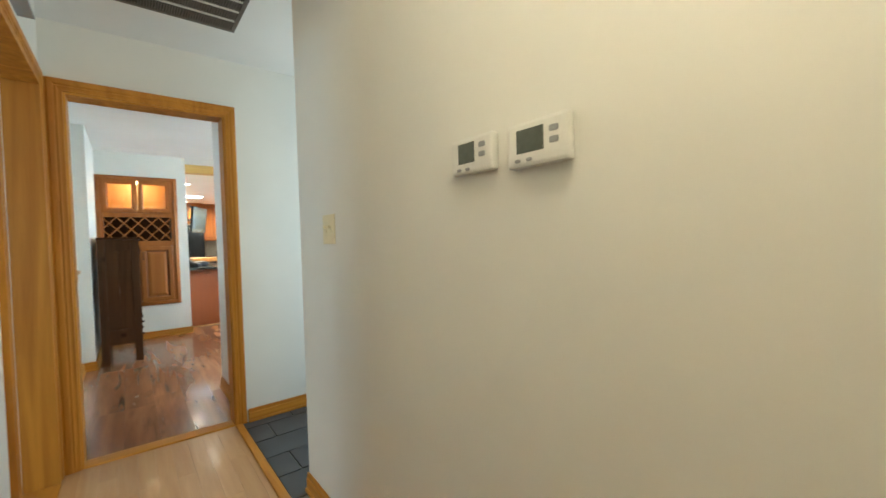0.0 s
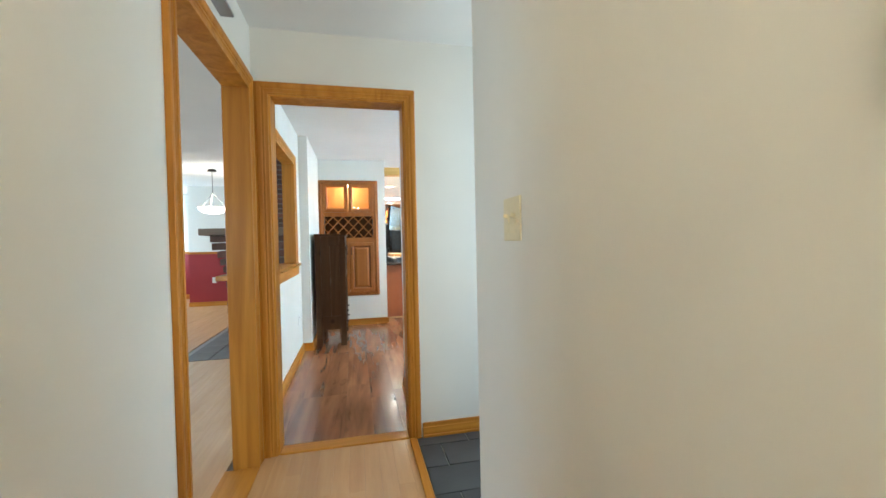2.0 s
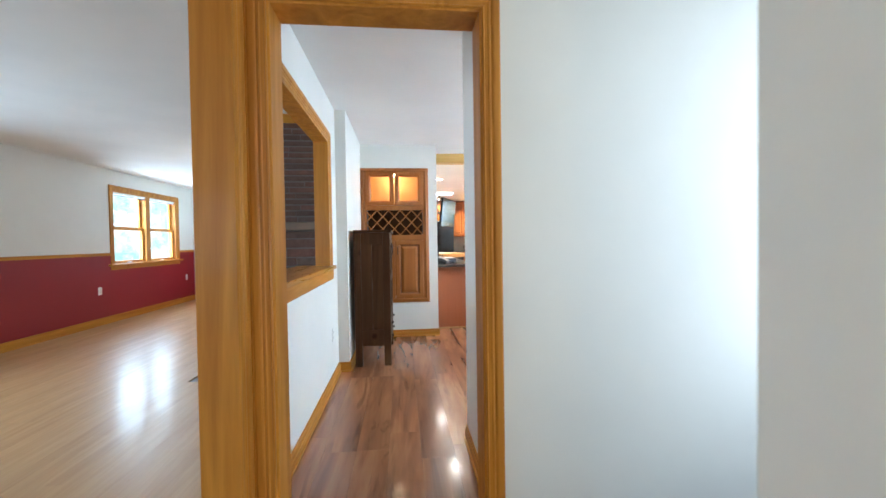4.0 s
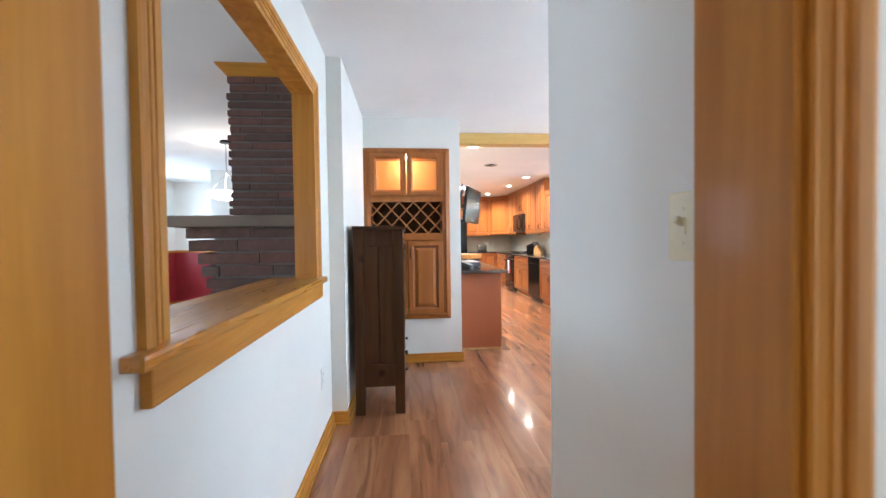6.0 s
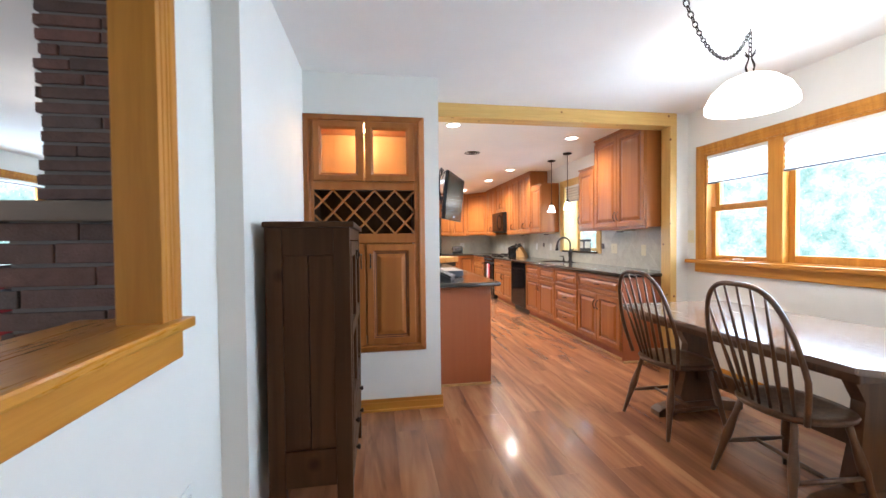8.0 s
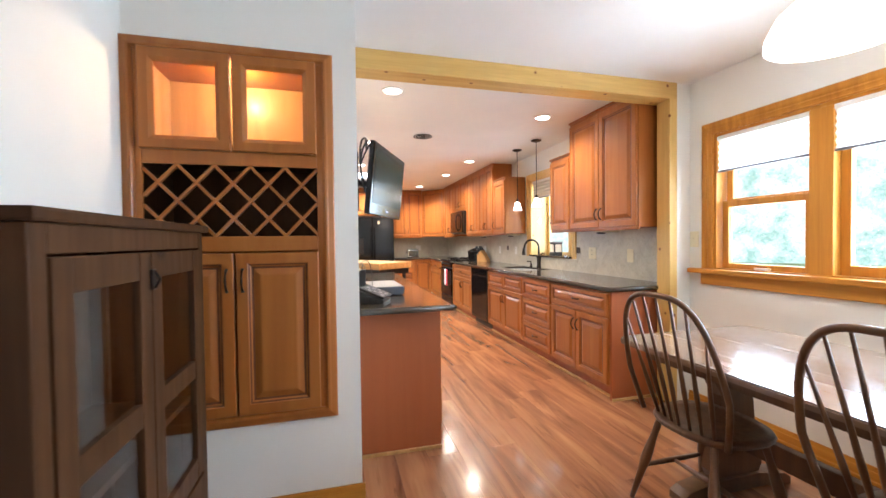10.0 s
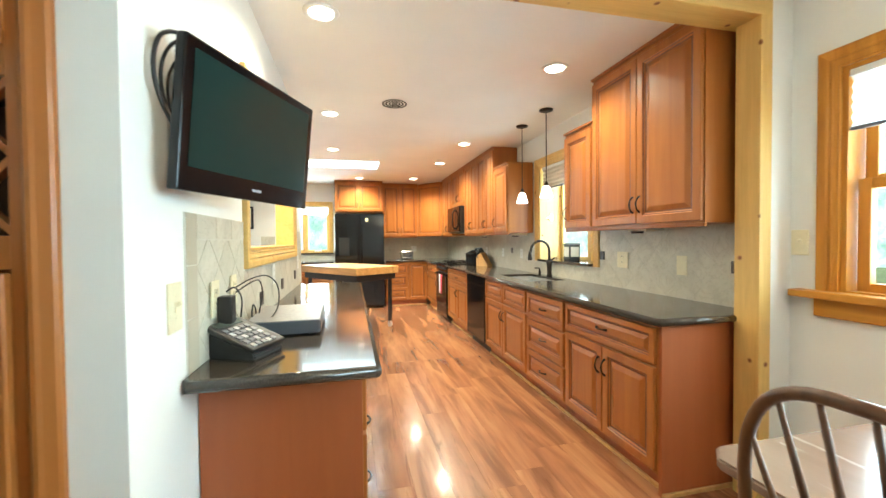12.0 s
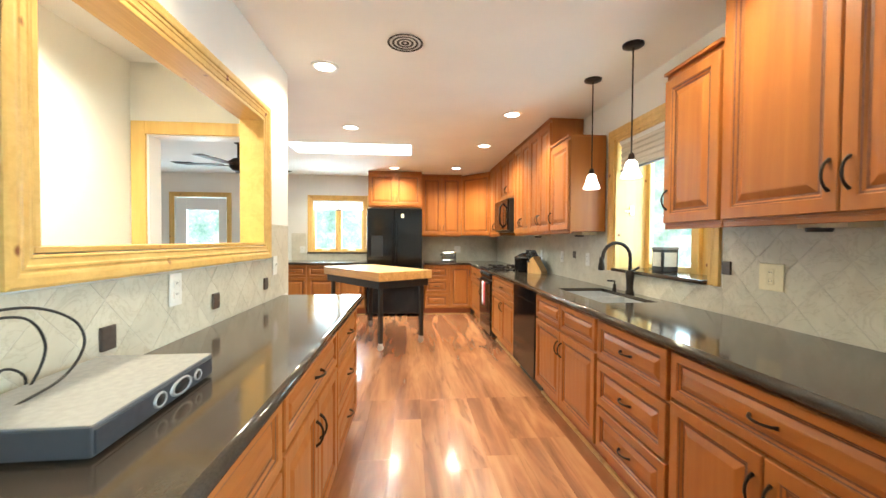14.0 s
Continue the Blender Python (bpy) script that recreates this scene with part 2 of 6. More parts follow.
def marbled(name, pale, cloud, vein):
    """Honed stone tile: soft clouds, thin wandering veins, each tile cut from another part of the slab."""
    m, nt, bsdf = material(name)
    v = coords(nt, (1, 1, 1))
    n1 = node(nt, "ShaderNodeTexNoise", Scale=5.0, Detail=5.0, Roughness=0.6, Distortion=0.8)
    n2 = node(nt, "ShaderNodeTexNoise", Scale=7.0, Detail=4.0, Roughness=0.55, Distortion=2.5)
    n3 = node(nt, "ShaderNodeTexNoise", Scale=120.0, Detail=3.0)
    for n in (n1, n2, n3):
        nt.links.new(v, n.inputs["Vector"])
    col = ramp(nt, n1.outputs[0], [(0.35, cloud), (0.62, pale)])
    col = mix(nt, ramp(nt, n2.outputs[0], [(0.47, (1, 1, 1)), (0.5, vein), (0.53, (1, 1, 1))]), col, 1.0)
    rnd = nt.nodes.new("ShaderNodeObjectInfo").outputs["Random"]
    col = mix(nt, col, ramp(nt, rnd, [(0, (0.93, 0.925, 0.91)), (1, (1, 1, 1))]), 1.0)
    nt.links.new(col, bsdf.inputs["Base Color"])
    bsdf.inputs["Roughness"].default_value = 0.38
    bump(nt, bsdf, n3.outputs[0], 0.08, 0.001)
    return m


TILE = marbled("travertine_tile", (0.63, 0.59, 0.485), (0.53, 0.49, 0.395), (0.86, 0.84, 0.80))
TILE_TAN = paint("tan_border_tile", (0.56, 0.49, 0.36), 0.35, 9, 0.15, 0.25)
TILE_GROUT = paint("tile_grout", (0.64, 0.61, 0.53), 0.8)
BRICK = brick_material()
MORTAR = paint("mortar", (0.20, 0.16, 0.14), 0.95, 90, 0.6, 0.2)
MANTEL = paint("stone_mantel", (0.26, 0.185, 0.135), 0.8, 40, 0.7, 0.4)
BLACK = plain("black_gloss", (0.006, 0.006, 0.007), 0.12, coat=0.0)
BLACKMAT = plain("black_satin", (0.014, 0.013, 0.013), 0.4)
BLACK.node_tree.nodes["Principled BSDF"].inputs["Specular IOR Level"].default_value = 0.35
IRON = plain("bronze_iron", (0.028, 0.020, 0.016), 0.4, 0.7)
STEEL = plain("steel", (0.62, 0.62, 0.62), 0.22, 1.0)
SINKSTEEL = plain("brushed_sink_steel", (0.5, 0.5, 0.5), 0.38, 0.5)
SILVER = plain("silver_plastic", (0.36, 0.36, 0.37), 0.4, 0.2, vary=0.03)
GREYPLASTIC = plain("grey_plastic", (0.16, 0.165, 0.18), 0.45)
WHITEPL = plain("white_plastic", (0.78, 0.77, 0.73), 0.35, vary=0.04)
IVORY = plain("ivory_plastic", (0.78, 0.70, 0.48), 0.35, vary=0.05)
LCD = plain("lcd_grey", (0.11, 0.125, 0.105), 0.2)
GRILLE = plain("grille_brown", (0.13, 0.105, 0.085), 0.6)
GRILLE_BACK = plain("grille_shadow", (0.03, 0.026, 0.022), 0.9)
BLIND = paint("blind_fabric", (0.86, 0.85, 0.81), 0.85, 300, 0.3)
bt = BLIND.node_tree
tl, ms = node(bt, "ShaderNodeBsdfTranslucent", Color=(0.86, 0.85, 0.8, 1)), node(bt, "ShaderNodeMixShader", Fac=0.55)
bt.links.new(bt.nodes["Principled BSDF"].outputs[0], ms.inputs[1])
bt.links.new(tl.outputs[0], ms.inputs[2])
bt.links.new(ms.outputs[0], bt.nodes["Material Output"].inputs[0])
BLACKOUT = paint("lined_shade_fabric", (0.62, 0.56, 0.47), 0.9, 300, 0.3)
WHITE = paint("white_paint", (0.82, 0.82, 0.80), 0.4)
SCREEN = plain("tv_screen", (0.012, 0.030, 0.026), 0.16, vary=0.0)
BOXGREY = plain("box_grey", (0.25, 0.25, 0.25), 0.42, 0.0, vary=0.03)
BOX_SHADED = plain("box_shaded_side", (0.075, 0.082, 0.095), 0.4, vary=0.03)
CHROMEDARK = plain("toaster_chrome", (0.34, 0.34, 0.34), 0.15, 1.0)
CHROME = plain("chrome_caster", (0.7, 0.7, 0.7), 0.3, 0.5)
BOXDARK = plain("box_dark", (0.035, 0.042, 0.055), 0.35)
ACCENT = plain("bronze_tile", (0.075, 0.055, 0.046), 0.4)
for soft in (OAK, OAKX, OAKY, DARKWOOD, CHERRY, CHERRYX):
    soft.node_tree.nodes["Principled BSDF"].inputs["Specular IOR Level"].default_value = 0.3
DARKWOOD.node_tree.nodes["Principled BSDF"].inputs["Specular IOR Level"].default_value = 0.15
TABLETOP = wood("table_top", (0.21, 0.135, 0.095), (0.28, 0.19, 0.14), "y", 0.2, 0.6, 0.05, fine=0.12, contrast=0.6)
for nd in TABLETOP.node_tree.nodes:
    if nd.bl_idname == "ShaderNodeBump":
        nd.inputs["Strength"].default_value = 0.02
SCREEN.node_tree.nodes["Principled BSDF"].inputs["Specular IOR Level"].default_value = 0.14
CLOTH = plain("towel_cloth", (0.80, 0.74, 0.72), 0.9)
CLOTHRED = plain("towel_red", (0.55, 0.04, 0.06), 0.9)
KNIFEWOOD = wood("beech_block", (0.50, 0.27, 0.09), (0.62, 0.36, 0.14), "z", 0.4, 0.1, 0.05)
PAPER = plain("paper", (0.72, 0.70, 0.64), 0.8)
GLASS = glass_material("clear_glass")
GLOBE = glow("lit_opal_glass", (1.0, 0.93, 0.82), 5.0)
CANGLOW = glow("lit_can_lens", (1.0, 0.92, 0.78), 14.0)
PUCK = glow("lit_puck", (1.0, 0.72, 0.36), 12.0)


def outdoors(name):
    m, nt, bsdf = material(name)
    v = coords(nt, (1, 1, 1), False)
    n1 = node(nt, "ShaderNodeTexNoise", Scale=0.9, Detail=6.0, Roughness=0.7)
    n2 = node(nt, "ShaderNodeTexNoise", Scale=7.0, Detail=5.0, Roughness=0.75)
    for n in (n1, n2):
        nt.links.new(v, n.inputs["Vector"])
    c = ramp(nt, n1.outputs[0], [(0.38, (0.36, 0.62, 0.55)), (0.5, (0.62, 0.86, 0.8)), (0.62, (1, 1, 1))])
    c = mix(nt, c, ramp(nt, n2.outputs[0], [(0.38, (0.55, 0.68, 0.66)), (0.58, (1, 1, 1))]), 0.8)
    # emission takes the place of daylight on the trees
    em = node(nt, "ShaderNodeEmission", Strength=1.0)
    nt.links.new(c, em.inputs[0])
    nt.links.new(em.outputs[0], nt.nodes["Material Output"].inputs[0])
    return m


TREES = outdoors("glowing_trees")
LAWN = paint("lawn", (0.16, 0.22, 0.09), 0.95, 30, 0.5, 0.4)

# ---- tools ----
def cube(bm, x0, x1, y0, y1, z0, z1, bevel=0.0, m=None):
    base = bmesh.ops.create_cube(bm, size=1)["verts"]
    mat = Matrix.Translation(((x0 + x1) / 2, (y0 + y1) / 2, (z0 + z1) / 2)) @ Matrix.Diagonal((x1 - x0, y1 - y0, z1 - z0, 1))
    bmesh.ops.transform(bm, matrix=(m @ mat) if m else mat, verts=base)
    if bevel:
        edges = list({e for v in base for e in v.link_edges})
        bmesh.ops.bevel(bm, geom=edges, offset=bevel, segments=2, affect="EDGES", profile=0.6)
    return bm


def cyl(bm, x, y, z0, z1, r0, r1=None, seg=20, m=None):
    r1 = r0 if r1 is None else r1
    t = Matrix.Translation((x, y, (z0 + z1) / 2))
    bmesh.ops.create_cone(bm, cap_ends=True, segments=seg, radius1=r0, radius2=r1, depth=z1 - z0, matrix=(m @ t) if m else t)
    return bm


def tube(bm, pts, r, seg=8, closed=False):
    pts = [Vector(p) for p in pts]
    radii = r if isinstance(r, (list, tuple)) else [r] * len(pts)
    rings, n = [], len(pts)
    ref = None
    for i, p in enumerate(pts):
        a = pts[(i - 1) % n] if (closed or i) else p
        b = pts[(i + 1) % n] if (closed or i < n - 1) else p
        d = (b - a).normalized()
        if ref is None:
            ref = Vector((0, 0, 1)) if abs(d.z) < 0.9 else Vector((1, 0, 0))
        u = d.cross(ref)
        if u.length < 1e-4:
            u = d.cross(Vector((0, 1, 0)))
        u.normalize()
        w = u.cross(d).normalized()
        ref = w
        rings.append([bm.verts.new(p + radii[i] * (math.cos(2 * math.pi * k / seg) * u + math.sin(2 * math.pi * k / seg) * w)) for k in range(seg)])
    for i in range(n if closed else n - 1):
        A, B = rings[i], rings[(i + 1) % n]
        for k in range(seg):
            bm.faces.new((A[k], A[(k + 1) % seg], B[(k + 1) % seg], B[k]))
    if not closed:
        bm.faces.new(rings[0][::-1])
        bm.faces.new(rings[-1])
    return bm


def lathe(bm, profile, seg=28, x=0, y=0, z=0):
    rings = []
    for r, h in profile:
        rings.append([bm.verts.new((x + r * math.cos(2 * math.pi * k / seg), y + r * math.sin(2 * math.pi * k / seg), z + h)) for k in range(seg)])
    for A, B in zip(rings, rings[1:]):
        for k in range(seg):
            bm.faces.new((A[k], A[(k + 1) % seg], B[(k + 1) % seg], B[k]))
    return bm


def prism(bm, outline, y0, y1):
    """An outline in x and z, pushed from y0 to y1."""
    a = [bm.verts.new((x, y0, z)) for x, z in outline]
    b = [bm.verts.new((x, y1, z)) for x, z in outline]
    bm.faces.new(a)
    bm.faces.new(b[::-1])
    for i in range(len(a)):
        j = (i + 1) % len(a)
        bm.faces.new((a[j], a[i], b[i], b[j]))
    return bm


def mesh_of(name, bm, mat, smooth=False):
    bmesh.ops.recalc_face_normals(bm, faces=bm.faces)
    me = bpy.data.meshes.new(name)
    bm.to_mesh(me)
    bm.free()
    if mat:
        me.materials.append(mat)
    if smooth:
        me.shade_smooth()
    return me


def part(name, bm, mat, parent=None, label="", smooth=False):
    ob = new(name, mesh_of(name, bm, mat, smooth))
    ob.parent = parent
    return tagged(ob, label)


def slab(name, mat, parent, dims, bevel=0.0, label=""):
    return part(name, cube(bmesh.new(), *dims, bevel), mat, parent, label)


def thing(name, m, label, category, group="", kind=""):
    ob = new(name)
    ob.matrix_world = m
    ob.empty_display_size = 0.1
    return tagged(ob, label, category, group, kind)


def structure(name, boxes, mat, label, category, bevel=0.0):
    bm = bmesh.new()
    for b in boxes:
        cube(bm, *b, bevel)
    return tagged(part(name, bm, mat), label, category, kind="structure")


def nested(w, h, rings, z0=0.0, x0=0.0, dark=()):
    """A panel front: rectangles inside one another at (inset, depth), facing -y; rings named in dark take the second material."""
    bm = bmesh.new()
    loops = []
    for inset, d in rings:
        loops.append([bm.verts.new((x0 + x, d, z0 + z)) for x, z in ((inset, inset), (w - inset, inset), (w - inset, h - inset), (inset, h - inset))])
    for i, (A, B) in enumerate(zip(loops, loops[1:])):
        for k in range(4):
            bm.faces.new((A[k], A[(k + 1) % 4], B[(k + 1) % 4], B[k])).material_index = int(i in dark)
    bm.faces.new(loops[-1])
    bm.faces.new(loops[0][::-1])
    return bm


def raised_panel(w, h, x0=0.0, z0=0.0, t=0.02):
    s = min(1.0, min(w, h) / 0.26)
    rings = [(0, 0), (0, -t + 0.004), (0.004, -t), (0.047 * s, -t), (0.051 * s, -t + 0.004), (0.057 * s, -t + 0.006), (0.063 * s, -t + 0.012),
             (0.072 * s, -t + 0.013), (0.098 * s, -t + 0.003), (0.104 * s, -t + 0.002)]
    return nested(w, h, rings, z0, x0, (4, 6))


def panel_part(name, bm, mat, parent):
    """A raised panel with dark glaze wiped into its grooves."""
    ob = part(name, bm, mat, parent)
    ob.data.materials.append(GLAZE)
    return ob


def casing(name, m, w, h, board, mat, label, sides="lrt", depth=0.02):
    """Grooved, mitred boards round an opening w wide and h high; the opening's lower left corner is the origin, the boards face -y."""
    f = ((0, 0), (0, 0.45), (0.05, 0.62), (0.10, 0.62), (0.13, 0.5), (0.30, 0.62), (0.34, 0.78), (0.42, 0.8), (0.46, 0.66), (0.52, 0.66), (0.57, 0.86), (0.66, 0.95), (0.90, 1.0), (1.0, 0.9), (1.0, 0))
    root = thing(name, m, label, "trim", kind="structure")

    def strip(nm, at):
        bm = bmesh.new()
        ends = [[bm.verts.new(at(b * board, -d * depth, e)) for b, d in f] for e in (0, 1)]
        for i in range(len(f)):
            j = (i + 1) % len(f)
            bm.faces.new((ends[0][i], ends[0][j], ends[1][j], ends[1][i]))
        bm.faces.new(ends[0])
        bm.faces.new(ends[1][::-1])
        part(nm, bm, mat, root)
    low = "b" in sides
    if "l" in sides:
        strip("side_board", lambda b, d, e: (-b, d, h + b if e else (-b if low else 0)))
    if "r" in sides:
        strip("side_board", lambda b, d, e: (w + b, d, h + b if e else (-b if low else 0)))
    if "t" in sides:
        strip("head_board", lambda b, d, e: (w + b if e else -b, d, h + b))
    if low:
        strip("sill_board", lambda b, d, e: (w + b if e else -b, d, -b))
    return root


def run_base(name, x0, y0, x1, y1, side, mat, h=0.09, label="honey oak baseboard along the wall"):
    """A baseboard from (x0, y0) to (x1, y1); side is +1 if the room lies to its left."""
    d = Vector((x1 - x0, y1 - y0, 0))
    m = Matrix.Translation((x0, y0, 0)) @ pose(0, 0, 0, 0, 0, math.degrees(math.atan2(d.y, d.x)))
    bm = bmesh.new()
    s = (lambda a, b: (a, b)) if side > 0 else (lambda a, b: (-b, -a))
    cube(bm, 0, d.length, *s(0, 0.012), 0, h, 0.003)
    cube(bm, 0, d.length, *s(0, 0.016), 0, h * 0.72, 0.003)
    cube(bm, 0, d.length, *s(0, 0.026), 0, 0.018, 0.006)
    ob = part(name, bm, mat)
    ob.matrix_world = m
    return tagged(ob, label, "baseboard", kind="structure")

# ---- structure ----
H = 2.47
HL = 2.52
HC = 2.455     # living room ceiling

structure("wall_hall_right", [(0.762, 0.882, -2.2, 1.73, 0, H)], WALL, "cream painted hallway wall with two thermostats", "wall")
structure("wall_hall_left", [(-0.355, -0.24, -2.2, 1.745, 0, HL), (-0.355, -0.24, 1.745, 2.66, 2.10, HL), (-0.355, -0.24, 2.66, 2.757, 0, HL)], WALL,
          "cream painted hallway wall with a cased opening", "wall")
structure("wall_hall_end", [(-0.395, -0.155, 2.757, 2.895, 0, HL), (-0.155, 0.634, 2.757, 2.895, 2.10, HL), (0.634, 2.22, 2.757, 2.895, 0, HL)], WALL,
          "white painted end wall with a cased doorway", "wall")
structure("wall_foyer_back", [(0.858, 2.22, 1.58, 1.70, 0, H)], WALL, "plain cream painted foyer wall", "wall")
# unseen side wall; its opening is assumed, for the foyer lamp
structure("wall_foyer_side", [(2.22, 2.34, 1.58, 1.8, 0, H), (2.22, 2.34, 2.62, 2.895, 0, H), (2.22, 2.34, 1.8, 2.62, 0, 0.3), (2.22, 2.34, 1.8, 2.62, 2.1, H)], WALL,
          "plain cream foyer wall with an opening added for light", "wall")
# the opening in this wall is made up, to admit the south lamp
structure("wall_hall_south", [(-4.47, -3.3, -2.32, -2.2, 0, HL), (-1.5, 0.858, -2.32, -2.2, 0, HL), (-3.3, -1.5, -2.32, -2.2, 0, 0.8), (-3.3, -1.5, -2.32, -2.2, 2.0, HL)], WALL, "plain cream wall", "wall")
structure("wall_corridor_left", [(-0.40, -0.30, 2.895, 3.26, 0, HL), (-0.40, -0.30, 3.26, 4.70, 0, 1.0), (-0.40, -0.30, 3.26, 4.70, 2.09, HL), (-0.40, -0.30, 4.70, 5.09, 0, HL),
           (-0.40, -0.20, 5.09, 6.39, 0, HL)], WALL, "white corridor wall with a wide pass-through opening", "wall")
structure("wall_corridor_right", [(0.70, 0.82, 2.895, 3.67, 0, H)], WALL, "short white wall at the corridor", "wall")
structure("wall_dining_south", [(0.82, 3.45, 3.55, 3.67, 0, H)], WALL, "plain cream dining room wall", "wall")
structure("wall_hutch", [(-0.45, -0.18, 6.39, 6.60, 0, HL), (-0.18, 0.63, 6.39, 6.60, 0, 0.47), (-0.18, 0.63, 6.39, 6.60, 2.13, HL), (0.63, 0.77, 6.39, 6.60, 0, HL)], WALL,
          "white wall holding the recessed hutch cabinet", "wall")
structure("wall_kitchen_left", [(0.65, 0.77, 6.60, 7.42, 0, H), (0.65, 0.77, 7.42, 8.90, 0, 1.25), (0.65, 0.77, 7.42, 8.90, 2.02, H), (0.65, 0.77, 8.90, 9.38, 0, H)], WALL,
          "cream kitchen wall with a pine-cased pass-through", "wall")
structure("wall_passage_left", [(-0.34, -0.22, 6.60, 9.26, 0, H)], WALL, "plain cream passage wall", "wall")
structure("wall_passage_back", [(-0.22, 0.65, 7.12, 7.24, 0, H)], WALL, "plain cream passage wall", "wall")
structure("wall_passage_door", [(-2.88, -0.118, 9.26, 9.38, 0, HL), (-0.118, 0.62, 9.26, 9.38, 2.0, H), (0.62, 0.65, 9.26, 9.38, 0, H)], WALL, "cream wall with a pine-cased doorway", "wall")
structure("wall_right", [(3.33, 3.45, 3.5, 3.86, 0, H), (3.33, 3.45, 3.86, 6.70, 0, 1.04), (3.33, 3.45, 3.86, 6.70, 2.03, H), (3.33, 3.45, 6.70, 8.50, 0, H),
           (3.33, 3.45, 8.50, 9.55, 0, 1.05), (3.33, 3.45, 8.50, 9.55, 2.12, H), (3.33, 3.45, 9.55, 13.97, 0, H)], WALL, "cream outer wall with dining and kitchen windows", "wall")
structure("wall_back", [(-3.32, -2.53, 13.85, 13.97, 0, HL), (-2.53, -1.63, 13.85, 13.97, 2.04, HL), (-1.63, -0.14, 13.85, 13.97, 0, HL), (-0.14, 0.81, 13.85, 13.97, 0, 1.06),
           (-0.14, 0.81, 13.85, 13.97, 2.03, HL), (0.81, 3.33, 13.85, 13.97, 0, HL)], WALL, "cream far wall with a window and an outside door", "wall")
structure("wall_breakfast_left", [(-3.32, -3.2, 10.77, 13.85, 0, HL)], WALL, "plain cream wall", "wall")
structure("wall_living_west", [(-4.47, -4.35, -2.2, 3.2, 0, HL), (-4.47, -4.35, 3.2, 5.0, 0, 0.92), (-4.47, -4.35, 3.2, 5.0, 2.13, HL), (-4.47, -4.35, 5.0, 8.2, 0, HL), (-4.47, -4.35, 8.2, 10.0, 0, 0.92), (-4.47, -4.35, 8.2, 10.0, 2.13, HL), (-4.47, -4.35, 10.0, 10.77, 0, HL)], WALL,
          "cream living room wall with two double windows", "wall")
structure("wall_living_north", [(-4.35, -2.88, 10.65, 10.77, 0, HL)], WALL, "cream living room wall above red wainscot", "wall")
structure("wall_living_notch", [(-3.0, -2.88, 9.26, 10.65, 0, HL)], WALL, "plain cream wall", "wall")
# red lower walls with an oak chair rail
structure("wainscot_west", [(-4.35, -4.343, -2.2, 3.12, 0.0, 1.07), (-4.35, -4.343, 3.12, 5.08, 0.0, 0.84), (-4.35, -4.343, 5.08, 8.12, 0.0, 1.07), (-4.35, -4.343, 8.12, 10.08, 0.0, 0.84), (-4.35, -4.343, 10.08, 10.65, 0.0, 1.07)], RED, "deep red painted lower wall", "wainscot")
structure("wainscot_passage", [(-3.0, -0.5, 9.253, 9.26, 0, 1.07), (-3.007, -3.0, 9.253, 10.64, 0, 1.07)], RED, "deep red painted lower wall", "wainscot")
structure("chair_rail_passage", [(-3.025, -0.5, 9.235, 9.26, 1.07, 1.115)], OAKX, "honey oak chair rail over red wall", "trim", 0.006)
structure("baseboard_passage", [(-3.02, -0.5, 9.24, 9.2525, 0, 0.09)], OAKX, "honey oak baseboard", "baseboard", 0.004)
structure("wainscot_north", [(-4.343, -3.0, 10.643, 10.65, 0, 1.07)], RED, "deep red painted lower wall", "wainscot")
structure("chair_rail", [(-4.35, -4.325, -2.2, 3.12, 1.07, 1.115), (-4.35, -4.325, 5.08, 8.12, 1.07, 1.115), (-4.35, -4.325, 10.08, 10.65, 1.07, 1.115), (-4.325, -3.0, 10.625, 10.65, 1.07, 1.115)], OAKY, "honey oak chair rail over red wall", "trim", 0.006)

structure("ceiling_living", [(-4.47, -0.33, -2.32, 6.6, HC, HC + 0.1), (-4.47, -0.34, 6.6, 10.77, HC, HC + 0.1)], CEIL, "white living room ceiling", "ceiling")
structure("ceiling_hall", [(-0.355, 2.34, -2.32, 2.895, H, H + 0.09)], CEIL, "white hallway ceiling", "ceiling")
structure("ceiling_dining", [(-0.33, 3.45, 2.895, 6.9, H, H + 0.088)], CEIL, "white dining room ceiling", "ceiling")
structure("ceiling_kitchen", [(-0.34, 3.45, 6.9, 11.38, H, H + 0.086), (-3.32, 0.13, 11.38, 13.97, H, H + 0.086), (-2.95, -0.34, 9.26, 11.38, H, H + 0.086), (-3.32, -2.95, 10.77, 11.38, H, H + 0.086), (1.67, 3.45, 11.38, 13.97, H, H + 0.086), (0.13, 1.67, 11.98, 13.97, H, H + 0.086)], CEIL,
          "white kitchen ceiling with a skylight opening", "ceiling")
sky_well = structure("skylight_well", [(0.09, 0.134, 11.34, 12.02, H + 0.002, 3.05), (1.666, 1.71, 11.34, 12.02, H + 0.002, 3.05), (0.134, 1.666, 11.34, 11.384, H + 0.002, 3.05), (0.134, 1.666, 11.976, 12.02, H + 0.002, 3.05)],
                     WHITE, "white boxed skylight well in the ceiling", "skylight")
pane = slab("pane", GLASS, sky_well, (0.134, 1.666, 11.384, 11.976, 3.0, 3.012))
pane.visible_shadow = False

# beam and post of knotty pine between dining room and kitchen
structure("beam", [(0.77, 3.205, 6.9, 7.06, 2.345, H)], PINEX, "knotty pine header beam over the kitchen opening", "beam", 0.004)
structure("wall_stub", [(3.205, 3.33, 6.903, 7.025, 0, H)], WALL, "narrow cream wall end beside the pine post", "wall")
structure("post", [(3.135, 3.205, 6.9, 7.028, 0, 2.345)], PINE, "knotty pine post against the wall", "post", 0.004)

